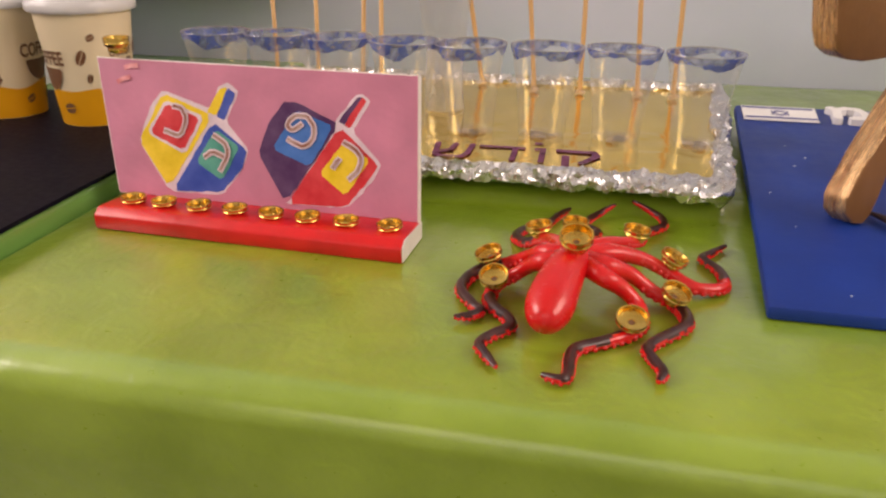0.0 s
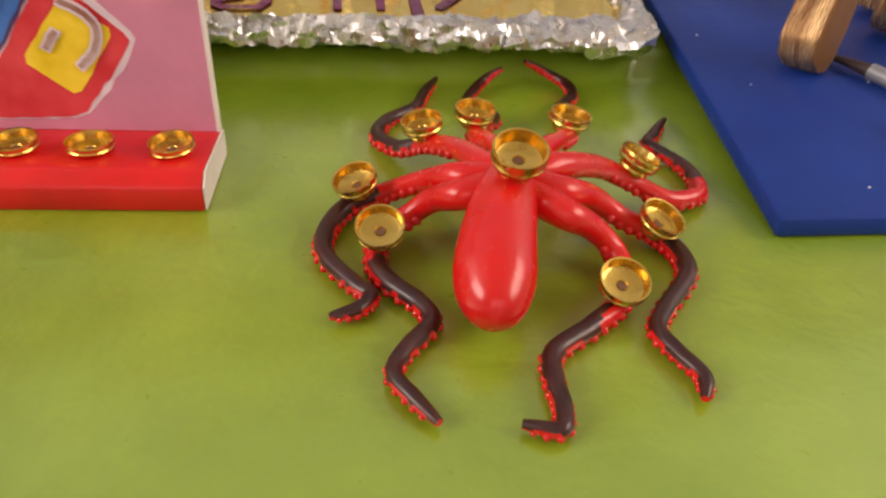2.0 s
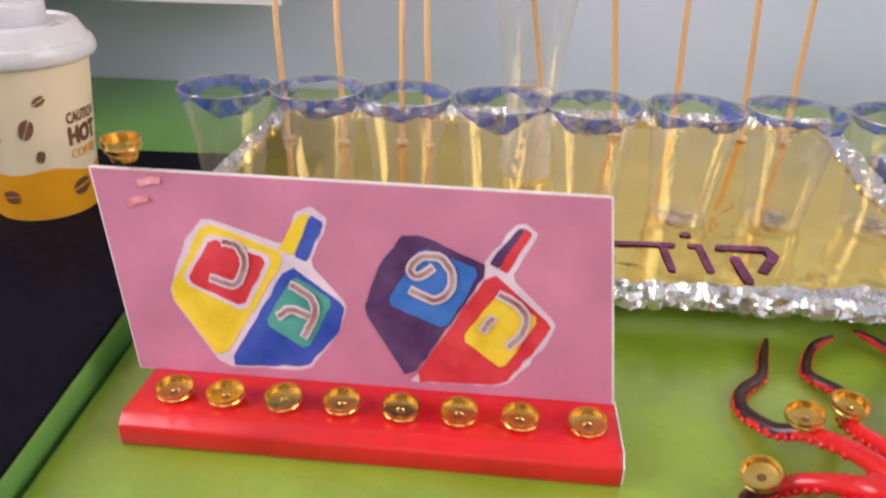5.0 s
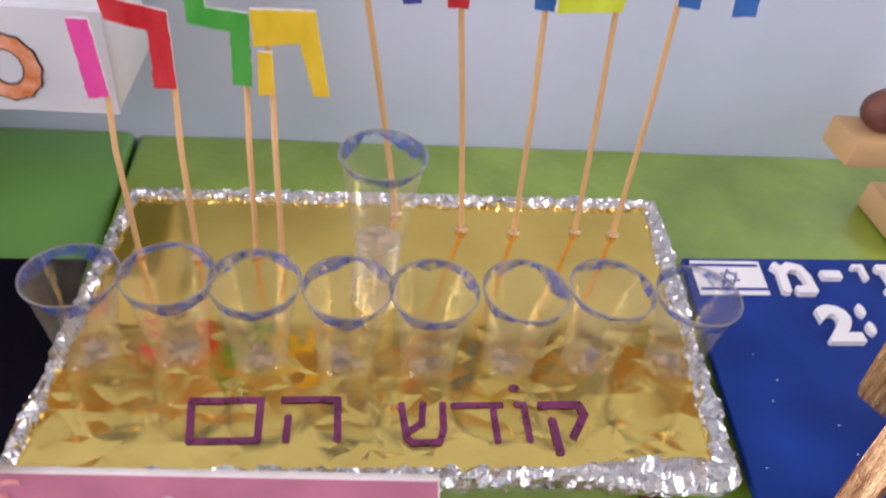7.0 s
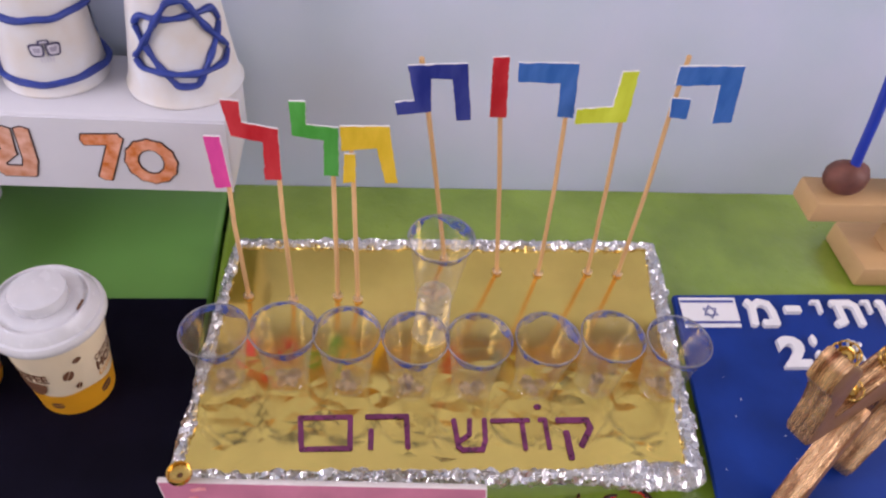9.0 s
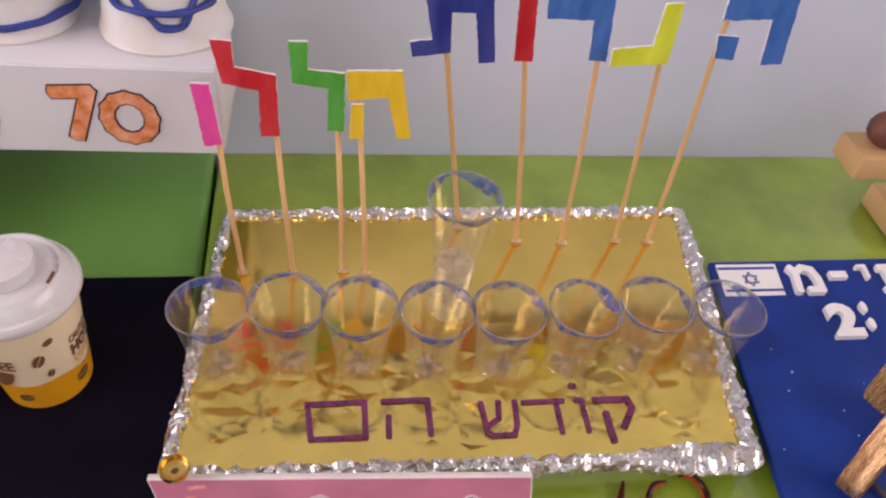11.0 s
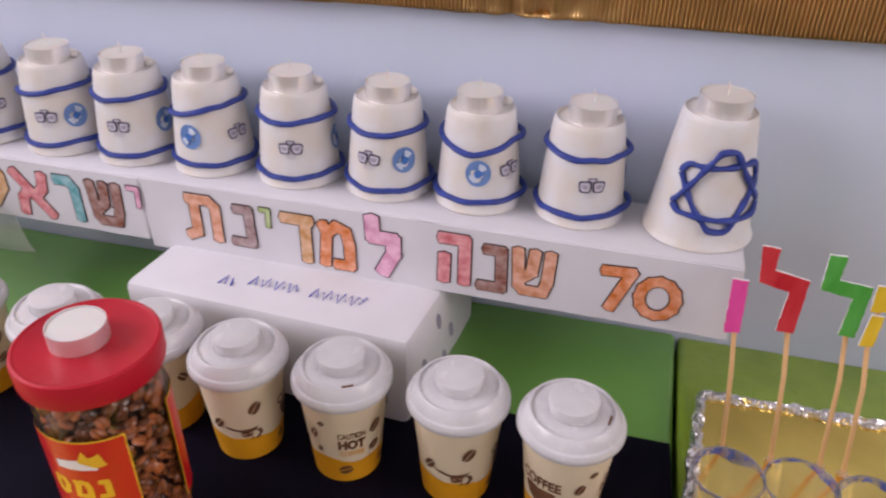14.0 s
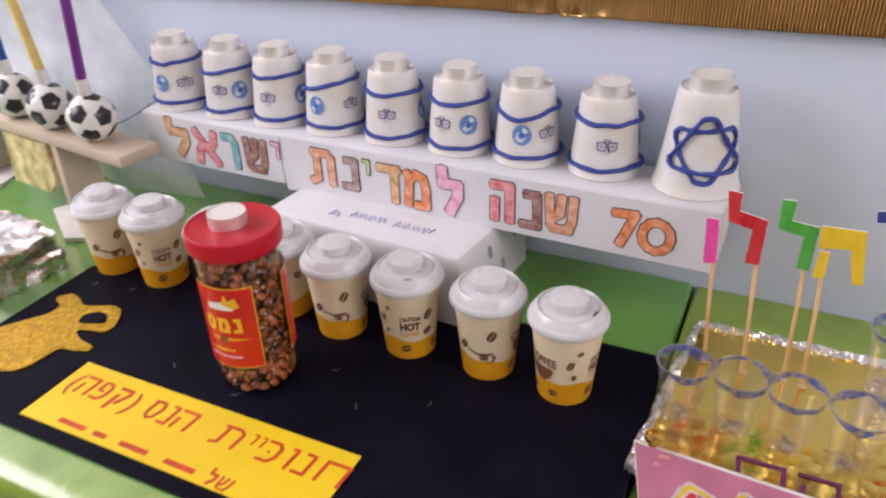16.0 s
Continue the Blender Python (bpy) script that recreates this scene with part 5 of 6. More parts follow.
painted("top_outline", [(0.198, 0.842), (0.360, 0.715), (0.390, 0.895), (0.425, 0.935), (0.457, 0.870), (0.405, 0.625), (0.472, 0.420), (0.446, 0.262), (0.367, 0.040), (0.175, 0.028), (0.088, 0.409), (0.150, 0.716)], P_OUTLINE, 0, "pale outline of a painted spinning top")
painted("top_face", [(0.203, 0.807), (0.360, 0.664), (0.181, 0.080), (0.099, 0.423)], P_YELLOW, 1, "yellow face")
painted("top_panel_edge", [(0.209, 0.755), (0.332, 0.648), (0.253, 0.345), (0.132, 0.490)], P_OUTLINE, 2, "pale frame")
painted("top_panel", [(0.211, 0.725), (0.318, 0.635), (0.251, 0.377), (0.144, 0.494)], P_RED, 3, "red square")
painted("top_face", [(0.359, 0.616), (0.461, 0.418), (0.441, 0.277), (0.364, 0.082), (0.193, 0.059)], P_BLUE, 1, "blue face")
painted("top_panel", [(0.366, 0.559), (0.439, 0.439), (0.369, 0.173), (0.289, 0.297)], P_TEAL, 2, "teal square")
painted("top_stem", [(0.394, 0.868), (0.418, 0.881), (0.372, 0.661), (0.342, 0.685)], P_YELLOW, 1, "yellow stem side")
painted("top_stem", [(0.419, 0.876), (0.442, 0.838), (0.397, 0.632), (0.373, 0.657)], P_BLUE, 1, "blue stem side")
painted("top_outline", [(0.745, 0.700), (0.812, 0.905), (0.832, 0.915), (0.856, 0.865), (0.797, 0.628), (0.885, 0.398), (0.858, 0.266), (0.772, 0.040), (0.565, 0.025), (0.60, 0.10)], P_OUTLINE, 0, "pale outline of a painted spinning top")
painted("top_face", [(0.590, 0.800), (0.629, 0.806), (0.759, 0.666), (0.574, 0.052), (0.498, 0.402), (0.540, 0.640)], P_PURPLE, 1, "purple face")
painted("top_panel", [(0.626, 0.748), (0.739, 0.651), (0.660, 0.336), (0.545, 0.447)], P_SKY, 2, "blue square")
painted("top_face", [(0.757, 0.652), (0.871, 0.391), (0.844, 0.288), (0.770, 0.067), (0.579, 0.046)], P_RED, 1, "red face")
painted("top_panel", [(0.770, 0.539), (0.847, 0.423), (0.768, 0.147), (0.690, 0.292)], P_YELLOW, 2, "yellow square")
painted("top_stem", [(0.815, 0.871), (0.828, 0.873), (0.774, 0.662), (0.755, 0.687)], P_PURPLE, 1, "purple stem side")
painted("top_stem", [(0.828, 0.873), (0.841, 0.848), (0.789, 0.641), (0.773, 0.662)], P_RED, 1, "red stem side")
BRUSHED = (
    [[(-0.0623, 0.0508), (-0.0573, 0.0496), (-0.0543, 0.0446), (-0.0556, 0.0378), (-0.0589, 0.0351), (-0.0666, 0.0370)]],
    [[(-0.0324, 0.0365), (-0.0254, 0.0322), (-0.0236, 0.0263), (-0.0271, 0.0179)], [(-0.0259, 0.0255), (-0.0328, 0.0274), (-0.0370, 0.0246)]],
    [[(0.0192, 0.0461), (0.0143, 0.0428), (0.0113, 0.0453), (0.0148, 0.0499), (0.0211, 0.0503), (0.0262, 0.0457), (0.0261, 0.0384), (0.0207, 0.0345), (0.0125, 0.0374)]],
    [[(0.0417, 0.0382), (0.0482, 0.0349), (0.0516, 0.0303), (0.0503, 0.0244), (0.0463, 0.0197)], [(0.0393, 0.0293), (0.0366, 0.0247)]])
for k, letter in enumerate(BRUSHED):
    letter = [[(x + (0.0060, 0.0020, 0.0012, 0.0035)[k], y) for x, y in line] for line in letter]
    lt = None
    for wide, z, colour, lab in ((0.0034, 0.0013, P_OUTLINE, "pale letter outline"), (0.0016, 0.0016, P_BROWN, "brown painted letter")):
        bm = bmesh.new()
        for line in letter:
            fine = [(q.x + 0.0004 * noise.noise((q.x * 700, q.y * 700, k)), q.y + 0.0004 * noise.noise((q.y * 700, q.x * 700, k))) for q in smooth_path([(x, y, 0) for x, y in line], 26)]
            ends = [Vector((fine[0][0] - fine[1][0], fine[0][1] - fine[1][1])).normalized() * wide * 0.3, Vector((fine[-1][0] - fine[-2][0], fine[-1][1] - fine[-2][1])).normalized() * wide * 0.3]
            stroke([(fine[0][0] + ends[0].x, fine[0][1] + ends[0].y)] + fine + [(fine[-1][0] + ends[1].x, fine[-1][1] + ends[1].y)], wide, z=z, bm=bm)
        made = part("letter" if lt is None else "letter_fill", bm, colour, lt or panel, lab, smooth=None)
        lt = lt or made
for x0, y0, x1, y1 in ((-0.0890, 0.0700, -0.0805, 0.0716), (-0.0930, 0.0620, -0.0850, 0.0650)):
    part("name_bar", stroke([(x0, y0), ((x0 + x1) / 2, (y0 + y1) / 2 + 0.0006), (x1, y1)], 0.0026, z=0.0006), P_ROSE, panel, "small faded red mark")
for x, y, _ in ((-0.0685, 0, 0), (-0.0495, 0, 0), (-0.0285, 0, 0), (-0.0078, 0, 0), (0.0130, 0, 0), (0.0338, 0, 0), (0.0548, 0, 0), (0.0782, 0, 0)):
    brass_cup(menorah, pose(x, 0.0015 + RNG.uniform(-0.0006, 0.0006), 0.0092, RNG.uniform(-4, 4), RNG.uniform(-4, 4)))
brass_cup(menorah, pose(-W2 - 0.0050, 0.0415, 0.0838), r=0.0072, h=0.0085)
tagged(menorah, "pink painted spinning-top board on red base with brass holders", "menorah")

# ---------------------------------------------------------------- octopus
octo = holder("toy_octopus", (0.030, 0.335, T))
OB = Vector((0.030, 0.335, T))


def arm(name, pts, r0, dark_from):
    """A tapering arm: red underside with suckers, dark upper side towards the tip."""
    path = smooth_path([Vector(p) - OB for p in pts], 72)
    rad = lambda s: 0.90 * (r0 * (1 - 0.50 * s) if s < 0.88 else r0 * 0.56 * (1 - 0.50 * ((s - 0.88) / 0.12) ** 2)) * (1 + 0.35 * max(0.0, 1 - s / 0.22))
    bm = tube(path, rad, 14)
    bmesh.ops.recalc_face_normals(bm, faces=bm.faces[:])
    for f in bm.faces:
        c = f.calc_center_median()
        k = min(range(len(path)), key=lambda i: (path[i] - c).length_squared)
        s = k / (len(path) - 1)
        if s > dark_from + 0.05 * noise.noise((c.x * 200, c.y * 200, 3)) and f.normal.z > 0.22 + 0.4 * noise.noise((c.x * 260, c.y * 260, 0)):
            f.material_index = 1
    ob = part(name, bm, [OCT, OCTDARK], octo, "red rubber arm, dark on its upper side", smooth=60)
    bm = bmesh.new()
    n = len(path)
    for k in range(16, n - 2):
        d = (path[k + 1] - path[k - 1]).normalized()
        side = d.cross(Vector((0, 0, 1))).normalized()
        r = rad(k / n)
        sg = 1 if k % 2 else -1
        blob(bm, path[k] + side * sg * r * 0.78 + Vector((0, 0, -r * 0.42)), r * 0.50, 6)
    tagged(part("sucker_edge", bm, OCT, ob, "knobbly red underside", smooth=60), kind="stuff")
    return ob


HUB = (0.031, 0.338, T + 0.020)
ARMS = [
    ([HUB, (0.0260, 0.3410, T + 0.0220), (0.0200, 0.3600, T + 0.0180), (0.0130, 0.3760, T + 0.0110), (0.0050, 0.3830, T + 0.0060), (-0.0010, 0.3960, T + 0.0035), (0.0020, 0.4080, T + 0.0030), (0.0130, 0.4190, T + 0.0030), (0.0180, 0.4320, T + 0.0030), (0.0240, 0.4460, T + 0.0025)], 0.0040, 0.36),
    ([HUB, (0.0320, 0.3480, T + 0.0220), (0.0300, 0.3640, T + 0.0180), (0.0290, 0.3820, T + 0.0120), (0.0400, 0.4060, T + 0.0050), (0.0330, 0.4200, T + 0.0030), (0.0350, 0.4300, T + 0.0030), (0.0420, 0.4410, T + 0.0040), (0.0490, 0.4410, T + 0.0090)], 0.0036, 0.42),
    ([HUB, (0.0410, 0.3500, T + 0.0220), (0.0520, 0.3650, T + 0.0180), (0.0590, 0.3800, T + 0.0130), (0.0640, 0.4110, T + 0.0050), (0.0740, 0.4280, T + 0.0030), (0.0750, 0.4390, T + 0.0030), (0.0680, 0.4460, T + 0.0050), (0.0580, 0.4430, T + 0.0110)], 0.0036, 0.46),
    ([HUB, (0.0440, 0.3420, T + 0.0220), (0.0590, 0.3500, T + 0.0170), (0.0710, 0.3540, T + 0.0100), (0.0830, 0.3510, T + 0.0050), (0.0940, 0.3550, T + 0.0035), (0.0980, 0.3630, T + 0.0030), (0.0970, 0.3750, T + 0.0030), (0.0910, 0.3890, T + 0.0030), (0.0950, 0.3960, T + 0.0030), (0.1040, 0.4090, T + 0.0025)], 0.0040, 0.60),
    ([HUB, (0.0430, 0.3310, T + 0.0210), (0.0540, 0.3370, T + 0.0150), (0.0640, 0.3370, T + 0.0080), (0.0740, 0.3340, T + 0.0040), (0.0780, 0.3250, T + 0.0030), (0.0760, 0.3160, T + 0.0030), (0.0660, 0.3040, T + 0.0030), (0.0610, 0.2960, T + 0.0030), (0.0630, 0.2880, T + 0.0030), (0.0660, 0.2800, T + 0.0030), (0.0640, 0.2740, T + 0.0025)], 0.0040, 0.34),
    ([HUB, (0.0420, 0.3240, T + 0.0190), (0.0510, 0.3260, T + 0.0130), (0.0580, 0.3240, T + 0.0065), (0.0590, 0.3150, T + 0.0035), (0.0540, 0.3060, T + 0.0030), (0.0450, 0.2980, T + 0.0030), (0.0340, 0.2900, T + 0.0030), (0.0320, 0.2810, T + 0.0030), (0.0320, 0.2735, T + 0.0030), (0.0300, 0.2675, T + 0.0030), (0.0225, 0.2700, T + 0.0025)], 0.0041, 0.52),
    ([HUB, (0.0180, 0.3320, T + 0.0200), (0.0110, 0.3390, T + 0.0140), (0.0040, 0.3400, T + 0.0080), (-0.0030, 0.3370, T + 0.0050), (-0.0050, 0.3270, T + 0.0030), (-0.0020, 0.3180, T + 0.0030), (0.0050, 0.3090, T + 0.0030), (0.0070, 0.3020, T + 0.0030), (0.0010, 0.2940, T + 0.0030), (-0.0030, 0.2860, T + 0.0030), (0.0010, 0.2780, T + 0.0030), (0.0055, 0.2715, T + 0.0025)], 0.0040, 0.42),
    ([HUB, (0.0180, 0.3390, T + 0.0210), (0.0100, 0.3490, T + 0.0140), (0.0000, 0.3550, T + 0.0070), (-0.0120, 0.3520, T + 0.0040), (-0.0180, 0.3410, T + 0.0030), (-0.0180, 0.3300, T + 0.0030), (-0.0110, 0.3180, T + 0.0030), (-0.0070, 0.3130, T + 0.0030), (-0.0100, 0.3080, T + 0.0030), (-0.0170, 0.3060, T + 0.0025)], 0.0040, 0.34),
]
for pts, r0, dk in ARMS:
    arm("arm", pts, r0, dk)
def head_r(s):
    if s < 0.72:
        k = min(1.0, max(0.0, (s - 0.15) / 0.57))
        return 0.0074 + 0.0028 * k * k * (3 - 2 * k)
    return 0.0102 * math.sqrt(max(0.0004, 1 - ((s - 0.72) / 0.281) ** 2))


neck = smooth_path([Vector(p) - OB for p in ((0.0325, 0.346, T + 0.0165), (0.0310, 0.338, T + 0.0195), (0.0275, 0.327, T + 0.0200), (0.0240, 0.315, T + 0.0155), (0.0218, 0.304, T + 0.0115), (0.0206, 0.2925, T + 0.0102))], 40)
bm = tube(neck, head_r, 28)
part("head", bm, OCT, octo, "smooth red rubber head", smooth=80)
bm = bmesh.new()
blob(bm, Vector((0.0315, 0.342, T + 0.0185)) - OB, 0.0118, 24, (1.30, 1.02, 0.50))
part("web", bm, OCT, octo, "red rubber body between the arms", smooth=80)
HOLD = [(0.0303, 0.3300, 0.0275, 18, 0), (0.0122, 0.3775, 0.0130, 2, -10), (0.0285, 0.3830, 0.0140, 4, 2), (0.0570, 0.3765, 0.0150, 2, 8), (0.0718, 0.3552, 0.0125, 0, 24), (0.0722, 0.3336, 0.0060, 14, 18), (0.0546, 0.3085, 0.0050, 22, 3), (-0.0034, 0.3318, 0.0072, 24, -5), (-0.0082, 0.3548, 0.0072, 10, -18)]
for k, (x, y, z, tx, ty) in enumerate(HOLD):
    brass_cup(octo, pose(x - OB.x, y - OB.y, z, tx, ty, 0), r=0.0066 if k else 0.0072, h=0.0062 if k else 0.0085)
tagged(octo, "red rubber toy octopus with dark curling arms and brass candle holders", "toy octopus")

# ---------------------------------------------------------------- blue board with plywood camel
BQ = [(0.1115, 0.336), (0.47, 0.333), (0.47, 0.609), (0.131, 0.606)]
bz = T + 0.0070
SLOPE = (0.097, 0.339)
bboard = part("blue_board", prism(BQ, 0.0066, Matrix.Translation((0, 0, T + 0.0004)), bevel=0.0015), BLUE)
tagged(bboard, "thick blue-painted board lying on the green cloth", "board")
bm = bmesh.new()
FR = random.Random(5)
for k in range(26):
    x, y = FR.uniform(0.125, 0.30), FR.uniform(0.35, 0.56)
    blob(bm, (x, y, bz), FR.uniform(0.0003, 0.0007), 6, (FR.uniform(0.8, 1.8), 0.8, 0.3), FR.uniform(0, 3))
tagged(part("paint_flecks", bm, FOAM, bboard, "tiny white paint flecks"), kind="stuff")
fl = part("flag_sticker", prism([(0.1330, 0.5730), (0.1810, 0.5730), (0.1835, 0.6020), (0.1345, 0.6020)], 0.0008, Matrix.Translation((0, 0, bz + 0.0004))), FOAM)
for y in (0.5762, 0.5968):
    part("stripe", box(0.1345, 0.1812 + (0.0018 if y > 0.6 else 0), y, y + 0.0022, bz + 0.0014, bz + 0.0016), P_NAVY, fl, "blue stripe")
for a0 in (0, math.pi):
    bm = bmesh.new()
    q = [(0.1582 + 0.0066 * math.sin(a0 + 2 * math.pi * k / 3), 0.5876 + 0.0066 * math.cos(a0 + 2 * math.pi * k / 3)) for k in (0, 1, 2, 0)]
    for k in range(3):
        stroke([q[k], q[k + 1]], 0.0009, z=bz + 0.0010, bm=bm)
    part("star", bm, P_NAVY, fl, "thin blue star outline")
tagged(fl, "small white flag sticker with blue stripes and star", "sticker")


def foam_letter(ch, x0, x1, y0, y1):
    ob = part("foam_letter", lettered(ch, x0, x1, y0, y1, 0.0042, 0.05, z=bz + 0.0003), FOAM, smooth=20)
    return tagged(ob, "white foam letter glued on the blue board", "letter", "foam letters")


for q in (("\u05de", 0.1890, 0.2140, 0.5720, 0.5985), ("-", 0.2230, 0.2370, 0.5855, 0.5915), ("\u05d9", 0.2480, 0.2570, 0.5845, 0.5975), ("\u05ea", 0.2630, 0.2900, 0.5715, 0.5975), ("\u05d9", 0.2940, 0.3020, 0.5845, 0.5975),
          ("\u05d5", 0.3070, 0.3150, 0.5715, 0.5975), ("2", 0.2040, 0.2280, 0.5330, 0.5620), (":", 0.2340, 0.2390, 0.5390, 0.5630), ("\u05ea", 0.1690, 0.1970, 0.3520, 0.3820), ("\u05d5", 0.2030, 0.2110, 0.3520, 0.3820)):
    foam_letter(*q)
SLOPE = None

camel = holder("plywood_camel", (0.1450, 0.427, 0.7668), rz=27)
BODY = [(-0.006, 0.090), (-0.004, 0.082), (0.003, 0.0775), (0.015, 0.0760), (0.026, 0.0770), (0.036, 0.0810), (0.055, 0.0830), (0.080, 0.0790), (0.086, 0.040), (0.084, 0.006), (0.096, 0.006), (0.103, 0.040), (0.118, 0.085), (0.119, 0.108), (0.100, 0.124), (0.072, 0.126), (0.046, 0.1145), (0.026, 0.1060),
        (0.008, 0.1020), (-0.001, 0.114), (-0.005, 0.134), (-0.004, 0.152), (-0.009, 0.165), (-0.032, 0.1850), (-0.037, 0.1790), (-0.037, 0.1610), (-0.0195, 0.1440), (-0.0120, 0.120)]


def plate(outline, th, y):
    bm = prism(outline, th, bevel=0.0022)
    bmesh.ops.transform(bm, matrix=Matrix.Translation((0, y, 0)) @ X90, verts=bm.verts[:])
    bm.normal_update()
    for f in bm.faces:
        if abs(f.normal.y) < 0.6:
            f.material_index = 1
    return bm


part("body_plate", plate(BODY, 0.0165, 0.0165), [PLY, PLYGOLD], camel, "thick brown plywood body with worn gold edge")
LEG = [(-0.004, 0.0150), (-0.0035, 0.0070), (0.0025, 0.0010), (0.0095, 0.0), (0.0145, 0.0050), (0.0165, 0.0140), (0.0190, 0.028), (0.031, 0.048), (0.052, 0.070), (0.050, 0.084), (0.038, 0.080), (0.024, 0.058), (0.008, 0.034)]
into = camel.matrix_basis.inverted()
part("leg", plate(LEG, 0.0155, 0.0155), [PLY, PLYGOLD], camel, "splayed plywood leg with worn gold edge", m=into @ pose(0.1615, 0.4150, 0.7655, -6, 0, 32))
part("leg", plate(LEG, 0.0155, 0.0155), [PLY, PLYGOLD], camel, "splayed plywood leg with worn gold edge", m=into @ pose(0.2150, 0.4440, 0.7685, 6, 0, 45))


def crown(parent, m, r=0.0072):
    """A small open crown of gold wire loops round a brass cup."""
    cup = brass_cup(parent, m, r * 0.72, 0.008)
    bm = bmesh.new()
    for k in range(8):
        a = 2 * math.pi * k / 8
        rim = [Vector(((r + 0.001 * math.sin(b)) * math.cos(a) - 0.0030 * math.cos(b) * math.sin(a), (r + 0.001 * math.sin(b)) * math.sin(a) + 0.0030 * math.cos(b) * math.cos(a), 0.0040 + 0.0038 * math.sin(b))) for b in (2 * math.pi * q / 12 for q in range(12))]
        tube(rim, 0.0006, 6, closed=True, bm=bm)
    part("wire_crown", bm, BRASS, cup, "ring of gold wire loops", smooth=80)
    return cup


crown(camel, pose(-0.023, 0.0083, 0.1760, 0, -36, 0), 0.0062)
crown(camel, pose(0.030, 0.0075, 0.1060, 0, -18, 0), 0.0062)
crown(camel, pose(0.060, 0.0075, 0.1200, 0, -16, 0), 0.0062)
crown(camel, pose(0.090, 0.0075, 0.1240, 0, 4, 0), 0.0062)
bm = bmesh.new()
for k in range(16):
    a, b = RNG.uniform(0, 6.28), RNG.uniform(0.1, 1.0)
    blob(bm, (-0.015 + 0.005 * math.cos(a) * b, 0.0090 + 0.006 * math.sin(a) * b, 0.1755 + 0.003 * RNG.random()), 0.0022, 6, (1, 0.7, 0.5), a)
part("silver_flower", bm, SILVER, camel, "crumpled silver ornament on the head")
tagged(camel, "gold-painted thick plywood camel with brass holders on blue board", "wooden camel")
pen = part("paint_stick", tube(smooth_path([(0.184, 0.4165, bz + 0.0112), (0.196, 0.3965, bz + 0.0094), (0.218, 0.3610, bz + 0.0064)], 14), 0.0031, 12), PENGREY)
part("tip", tube([(0.1755, 0.4305, bz + 0.0114), (0.180, 0.4230, bz + 0.0115), (0.1845, 0.4157, bz + 0.0111)], lambda s: 0.0010 + 0.0016 * s, 10), INK, pen, "dark pointed tip")
part("seam_ring", tube([(0.1985, 0.3925, bz + 0.0090), (0.1990, 0.3917, bz + 0.0089)], 0.0034, 12), INK, pen, "dark seam round the barrel")
tagged(pen, "dull grey pen with a dark tip lying on the blue board", "pen")

# ---------------------------------------------------------------- wooden candle rack
rack = holder("candle_rack", (0.254, 0.641, 0.7672))
part("shelf", box(-0.011, 0.42, 0, 0.036, 0.068, 0.0890, 0.0025), PINE, rack, "pine shelf bar")
part("foot", box(0.058, 0.150, -0.012, 0.050, 0.0005, 0.024, 0.003), PINE, rack, "pine foot block")
part("post", box(0.086, 0.114, 0.008, 0.030, 0.024, 0.068, 0.002), PINE, rack, "short pine post")
part("foot", box(0.300, 0.388, -0.012, 0.050, 0.0005, 0.024, 0.003), PINE, rack, "pine foot block")
part("post", box(0.325, 0.353, 0.008, 0.030, 0.024, 0.068, 0.002), PINE, rack, "short pine post")
tagged(rack, "low pine candle rack standing on the green cloth", "candle rack")
for k, x in enumerate((0.281, 0.345, 0.409)):
    bm = bmesh.new()
    blob(bm, (0, 0, 0.0145), 0.0185, 18, (1.0, 0.88, 0.84))
    for v in bm.verts:
        v.co *= 1 + 0.10 * noise.noise(v.co * 60 + Vector((k * 3, 0, 0)))
        v.co.z = max(0, v.co.z)
    ball = part("clay_ball", bm, CLAY, smooth=60)
    ball.matrix_basis = pose(x - 0.013, 0.659, 0.8564)
    tagged(ball, "lumpy brown clay ball on the pine shelf", "clay ball", "clay candle balls")
    cd = part("candle", tube([Vector((0, 0, 0)), Vector((-0.007, 0, 0.05)), Vector((-0.020, 0.001, 0.13))], 0.0042, 12), mat("blue_wax", (0.02, 0.05, 0.42), 0.35, vary=0.08) if k == 0 else MATS["blue_wax"])
    cd.matrix_basis = pose(x - 0.012, 0.657, 0.8564 + 0.022)
    tagged(cd, "thin blue candle leaning in a clay ball", "candle", "rack candles")

# ---------------------------------------------------------------- football menorah and foil parcel
plank = holder("ball_menorah", (-0.916, 0.587, TL), rz=-8.3)
part("plank", box(-0.50, 0.0, 0, 0.058, 0.110, 0.125, 0.002), PALEWOOD, plank, "pale pine plank")
for x in (-0.150, -0.40):
    part("support", box(x - 0.007, x + 0.007, 0.002, 0.056, 0.007, 0.110, 0.002), PALEWOOD, plank, "upright pine support")
    part("foot", prism([(x - 0.020, 0.060), (x - 0.040, -0.004), (x + 0.052, -0.046), (x + 0.075, -0.030), (x + 0.040, 0.060)], 0.0065, Matrix.Translation((0, 0, 0.0006))), EDGE, plank, "pale foot plate")
bm = prism([(-0.275, 0.030), (-0.270, 0.107), (-0.170, 0.107), (-0.162, 0.080), (-0.170, 0.050), (-0.190, 0.030)], 0.010)
bmesh.ops.subdivide_edges(bm, edges=bm.edges[:], cuts=6, use_grid_fill=True)
for v in bm.verts:
    v.co.z += 0.004 * noise.noise((v.co.x * 90, v.co.y * 90, 1))
bmesh.ops.transform(bm, matrix=Matrix.Translation((0, 0.010, 0)) @ X90, verts=bm.verts[:])
part("gold_ornament", bm, GILT, plank, "gilded relief ornament under the plank")
tagged(plank, "pale pine plank on supports standing on the green cloth", "menorah plank")

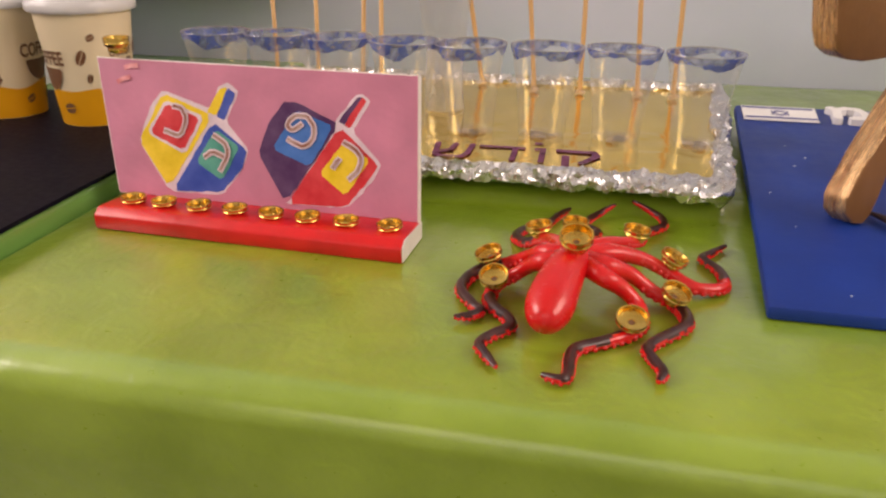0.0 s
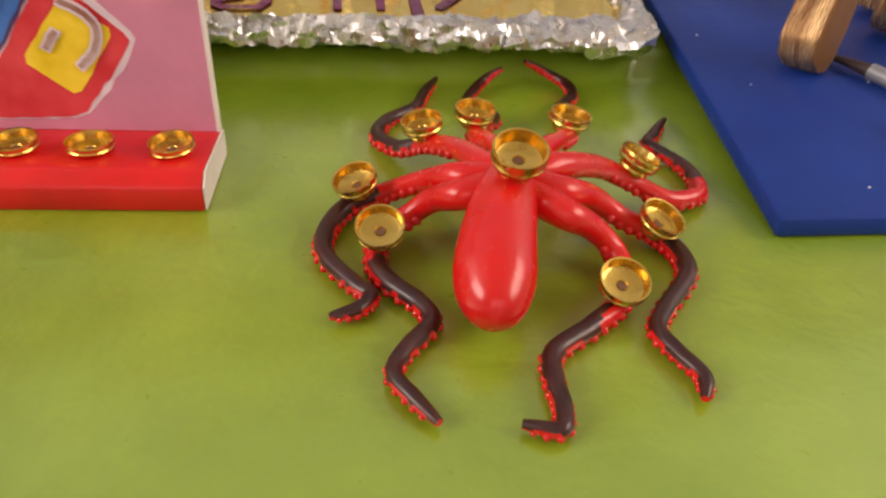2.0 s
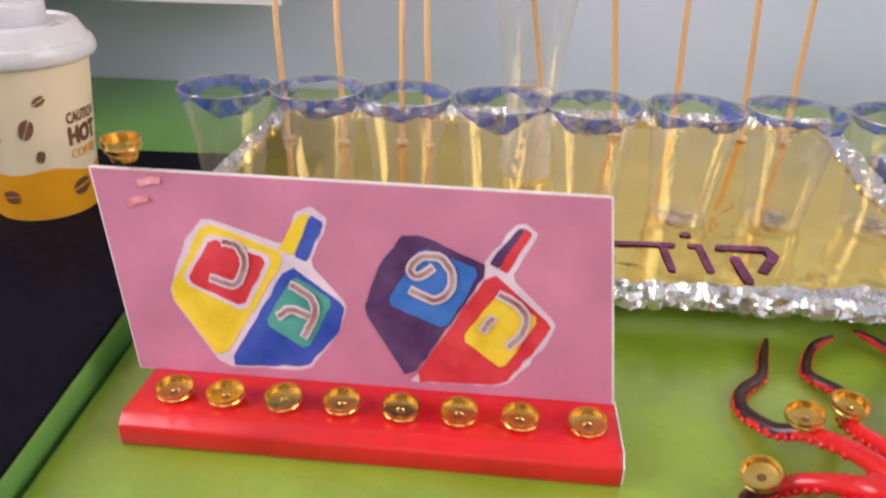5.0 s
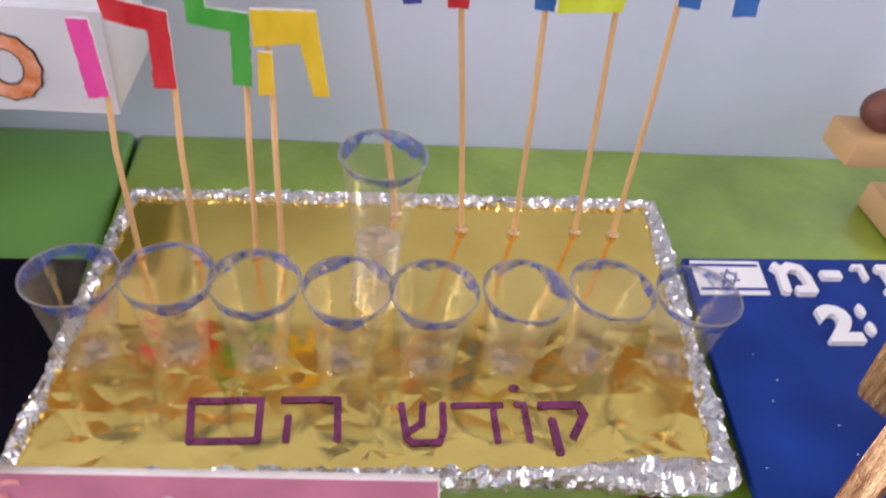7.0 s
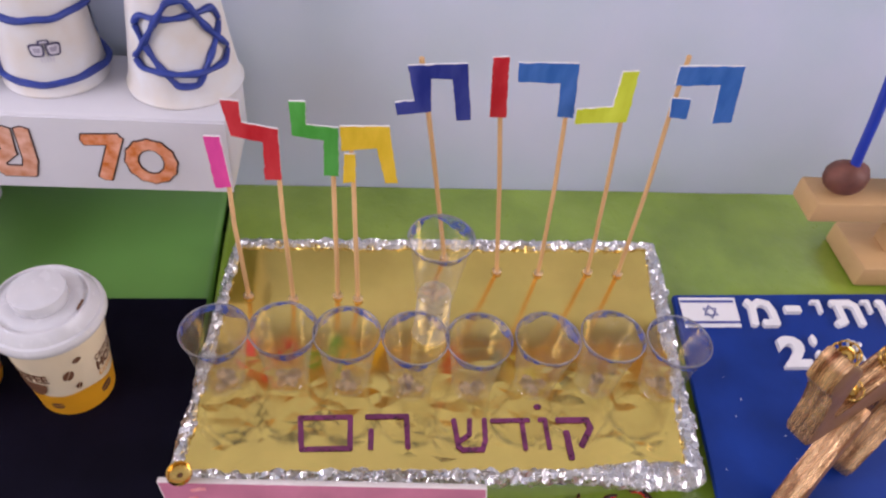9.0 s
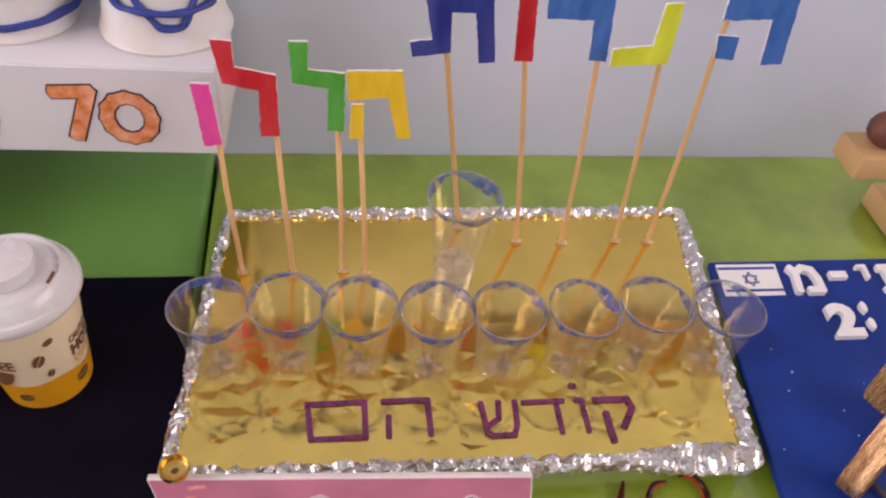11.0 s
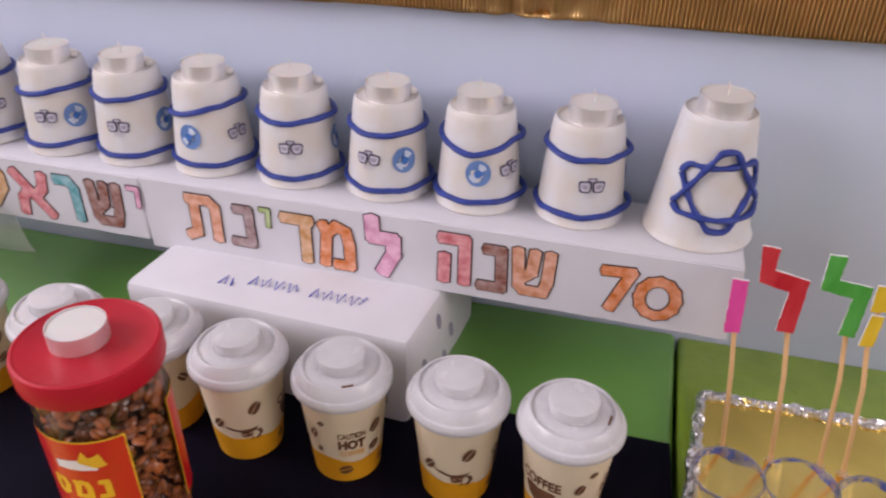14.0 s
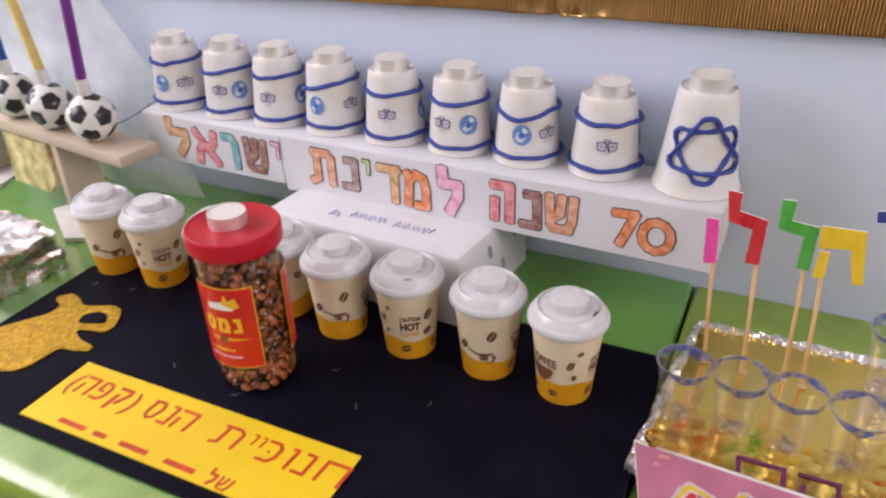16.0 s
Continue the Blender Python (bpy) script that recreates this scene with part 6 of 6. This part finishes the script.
PHI = (1 + 5 ** 0.5) / 2
ICO = [Vector(v).normalized() for a in (-1, 1) for b in (-PHI, PHI) for v in ((0, a, b), (a, b, 0), (b, 0, a))]
BALLWHITE = mat("football_white", (0.72, 0.70, 0.66), 0.3, vary=0.05, coat=0.3)
BALLBLACK = mat("football_black", (0.014, 0.013, 0.015), 0.3, vary=0.2, coat=0.3)


def football(r):
    """A ball whose faces near the twelve poles are dark pentagons, with sunk seams."""
    bm = bmesh.new()
    bmesh.ops.create_icosphere(bm, subdivisions=5, radius=1)
    twist = Matrix.Rotation(0.5, 3, "X") @ Matrix.Rotation(0.3, 3, "Y")
    poles = [twist @ p for p in ICO]
    cent = []
    for i in range(12):
        for j in range(i + 1, 12):
            for k in range(j + 1, 12):
                a, b, c = poles[i], poles[j], poles[k]
                if (a - b).length < 1.1 and (b - c).length < 1.1 and (a - c).length < 1.1:
                    cent.append((a + b + c).normalized())
    sites = [(p, 0.046) for p in poles] + [(c, 0.0) for c in cent]
    for v in bm.verts:
        d = sorted(v.co.dot(s) - (0.0 if w else 0.021) for s, w in sites)
        gap = d[-1] - d[-2]
        v.co *= r * (1 - 0.035 * max(0, 1 - gap / 0.018))
    for f in bm.faces:
        c = f.calc_center_median().normalized()
        best = max(sites, key=lambda s: c.dot(s[0]) - (0.0 if s[1] else 0.021))
        f.material_index = 1 if best[1] else 0
    return bm


CANDLES = [mat("purple_wax", (0.16, 0.02, 0.22), 0.4, vary=0.15), mat("yellow_wax", (0.72, 0.52, 0.16), 0.4, vary=0.1), mat("deep_blue_wax", (0.02, 0.07, 0.35), 0.4, vary=0.1)]
CNAME = ["purple", "yellow", "blue"]
ball0 = None
for k in range(3):
    c, s = math.cos(radians(-8.3)), math.sin(radians(-8.3))
    px, py = -0.076 - 0.088 * k, 0.024
    x, y = -0.916 + px * c - py * s, 0.587 + px * s + py * c
    if ball0 is None:
        ball0 = holder("football", (x, y, TL + 0.1252))
        part("ball", mapped(football(0.0305), lambda q: q + Vector((0, 0, 0.0300))), [BALLWHITE, BALLBLACK], ball0, "white leather with dark patches", smooth=60)
        part("candle_socket", lathe([(0, 0.058), (0.0075, 0.058), (0.0075, 0.080), (0.0066, 0.080), (0.0066, 0.072), (0, 0.072)], 20), MATS["tealight_tin"], ball0, "silver metal socket")
        tagged(ball0, "small black and white toy football on the pine plank", "football", "row of footballs")
    else:
        copy_thing(ball0, pose(x, y, TL + 0.1252, 0, 0, 40 * k))
    cd = part("candle", mapped(lathe([(0, 0), (0.0062, 0), (0.0064, 0.02), (0.0060, 0.17), (0.003, 0.178), (0, 0.180)], 16), lambda q: Vector((q.x + (0.10, -0.16, -0.02)[k] * q.z, q.y, q.z))), CANDLES[k])
    cd.matrix_basis = pose(x, y, TL + 0.1252 + 0.0723)
    tagged(cd, CNAME[k] + " candle standing in the football's metal socket", "candle", "football candles")
wire = part("wire", tube(smooth_path([(-0.965, 0.618, TL + 0.146), (-0.95, 0.645, TL + 0.150), (-0.93, 0.69, TL + 0.168)], 12), 0.0007, 6), INK)
tagged(wire, "thin dark wire from football to candle cup", "wire")

bm = bmesh.new()
rows = []
for j in range(15):
    row = []
    for i in range(25):
        u, v = i / 24, j / 14
        x = -1.42 + 0.50 * u * (1 - 0.42 * v * v)
        z = TL + 0.002 + 0.36 * v
        y = 0.725 - 0.015 * math.sin(u * 9) * (1 - v) + 0.025 * noise.noise((u * 4, v * 4, 0)) - 0.02 * math.sin(u * math.pi)
        row.append(bm.verts.new((x, min(y, 0.752), z)))
    rows.append(row)
for a, b in zip(rows, rows[1:]):
    for i in range(24):
        bm.faces.new((a[i], a[i + 1], b[i + 1], b[i]))
filmob = part("plastic_film", bm, FILM, smooth=80)
tagged(filmob, "creased clear plastic film standing against the wall", "plastic film")

bm = bmesh.new()
bmesh.ops.create_cube(bm, size=1, matrix=Matrix.Translation((-1.075, 0.452, TL + 0.026)) @ Matrix.Rotation(radians(-8), 4, "Z") @ Matrix.Diagonal((0.20, 0.15, 0.048, 1)))
bmesh.ops.subdivide_edges(bm, edges=bm.edges[:], cuts=22, use_grid_fill=True)
for v in bm.verts:
    k = Vector((noise.noise(v.co * 70), noise.noise(v.co * 70 + Vector((9, 0, 0))), noise.noise(v.co * 70 + Vector((0, 9, 0)))))
    v.co += k * 0.006
    v.co.z = max(TL + 0.0008, v.co.z)
parcel = part("foil_parcel", bm, FOIL, smooth=16)
bm = prism([(-0.03, -0.022), (0.034, -0.018), (0.028, 0.024), (-0.02, 0.02)], 0.002, Matrix.Translation((-1.03, 0.43, TL + 0.055)))
part("green_leaf", bm, P_LGREEN, parcel, "pale green paper patch")
tagged(parcel, "crumpled foil-covered block standing on the green cloth", "foil block")
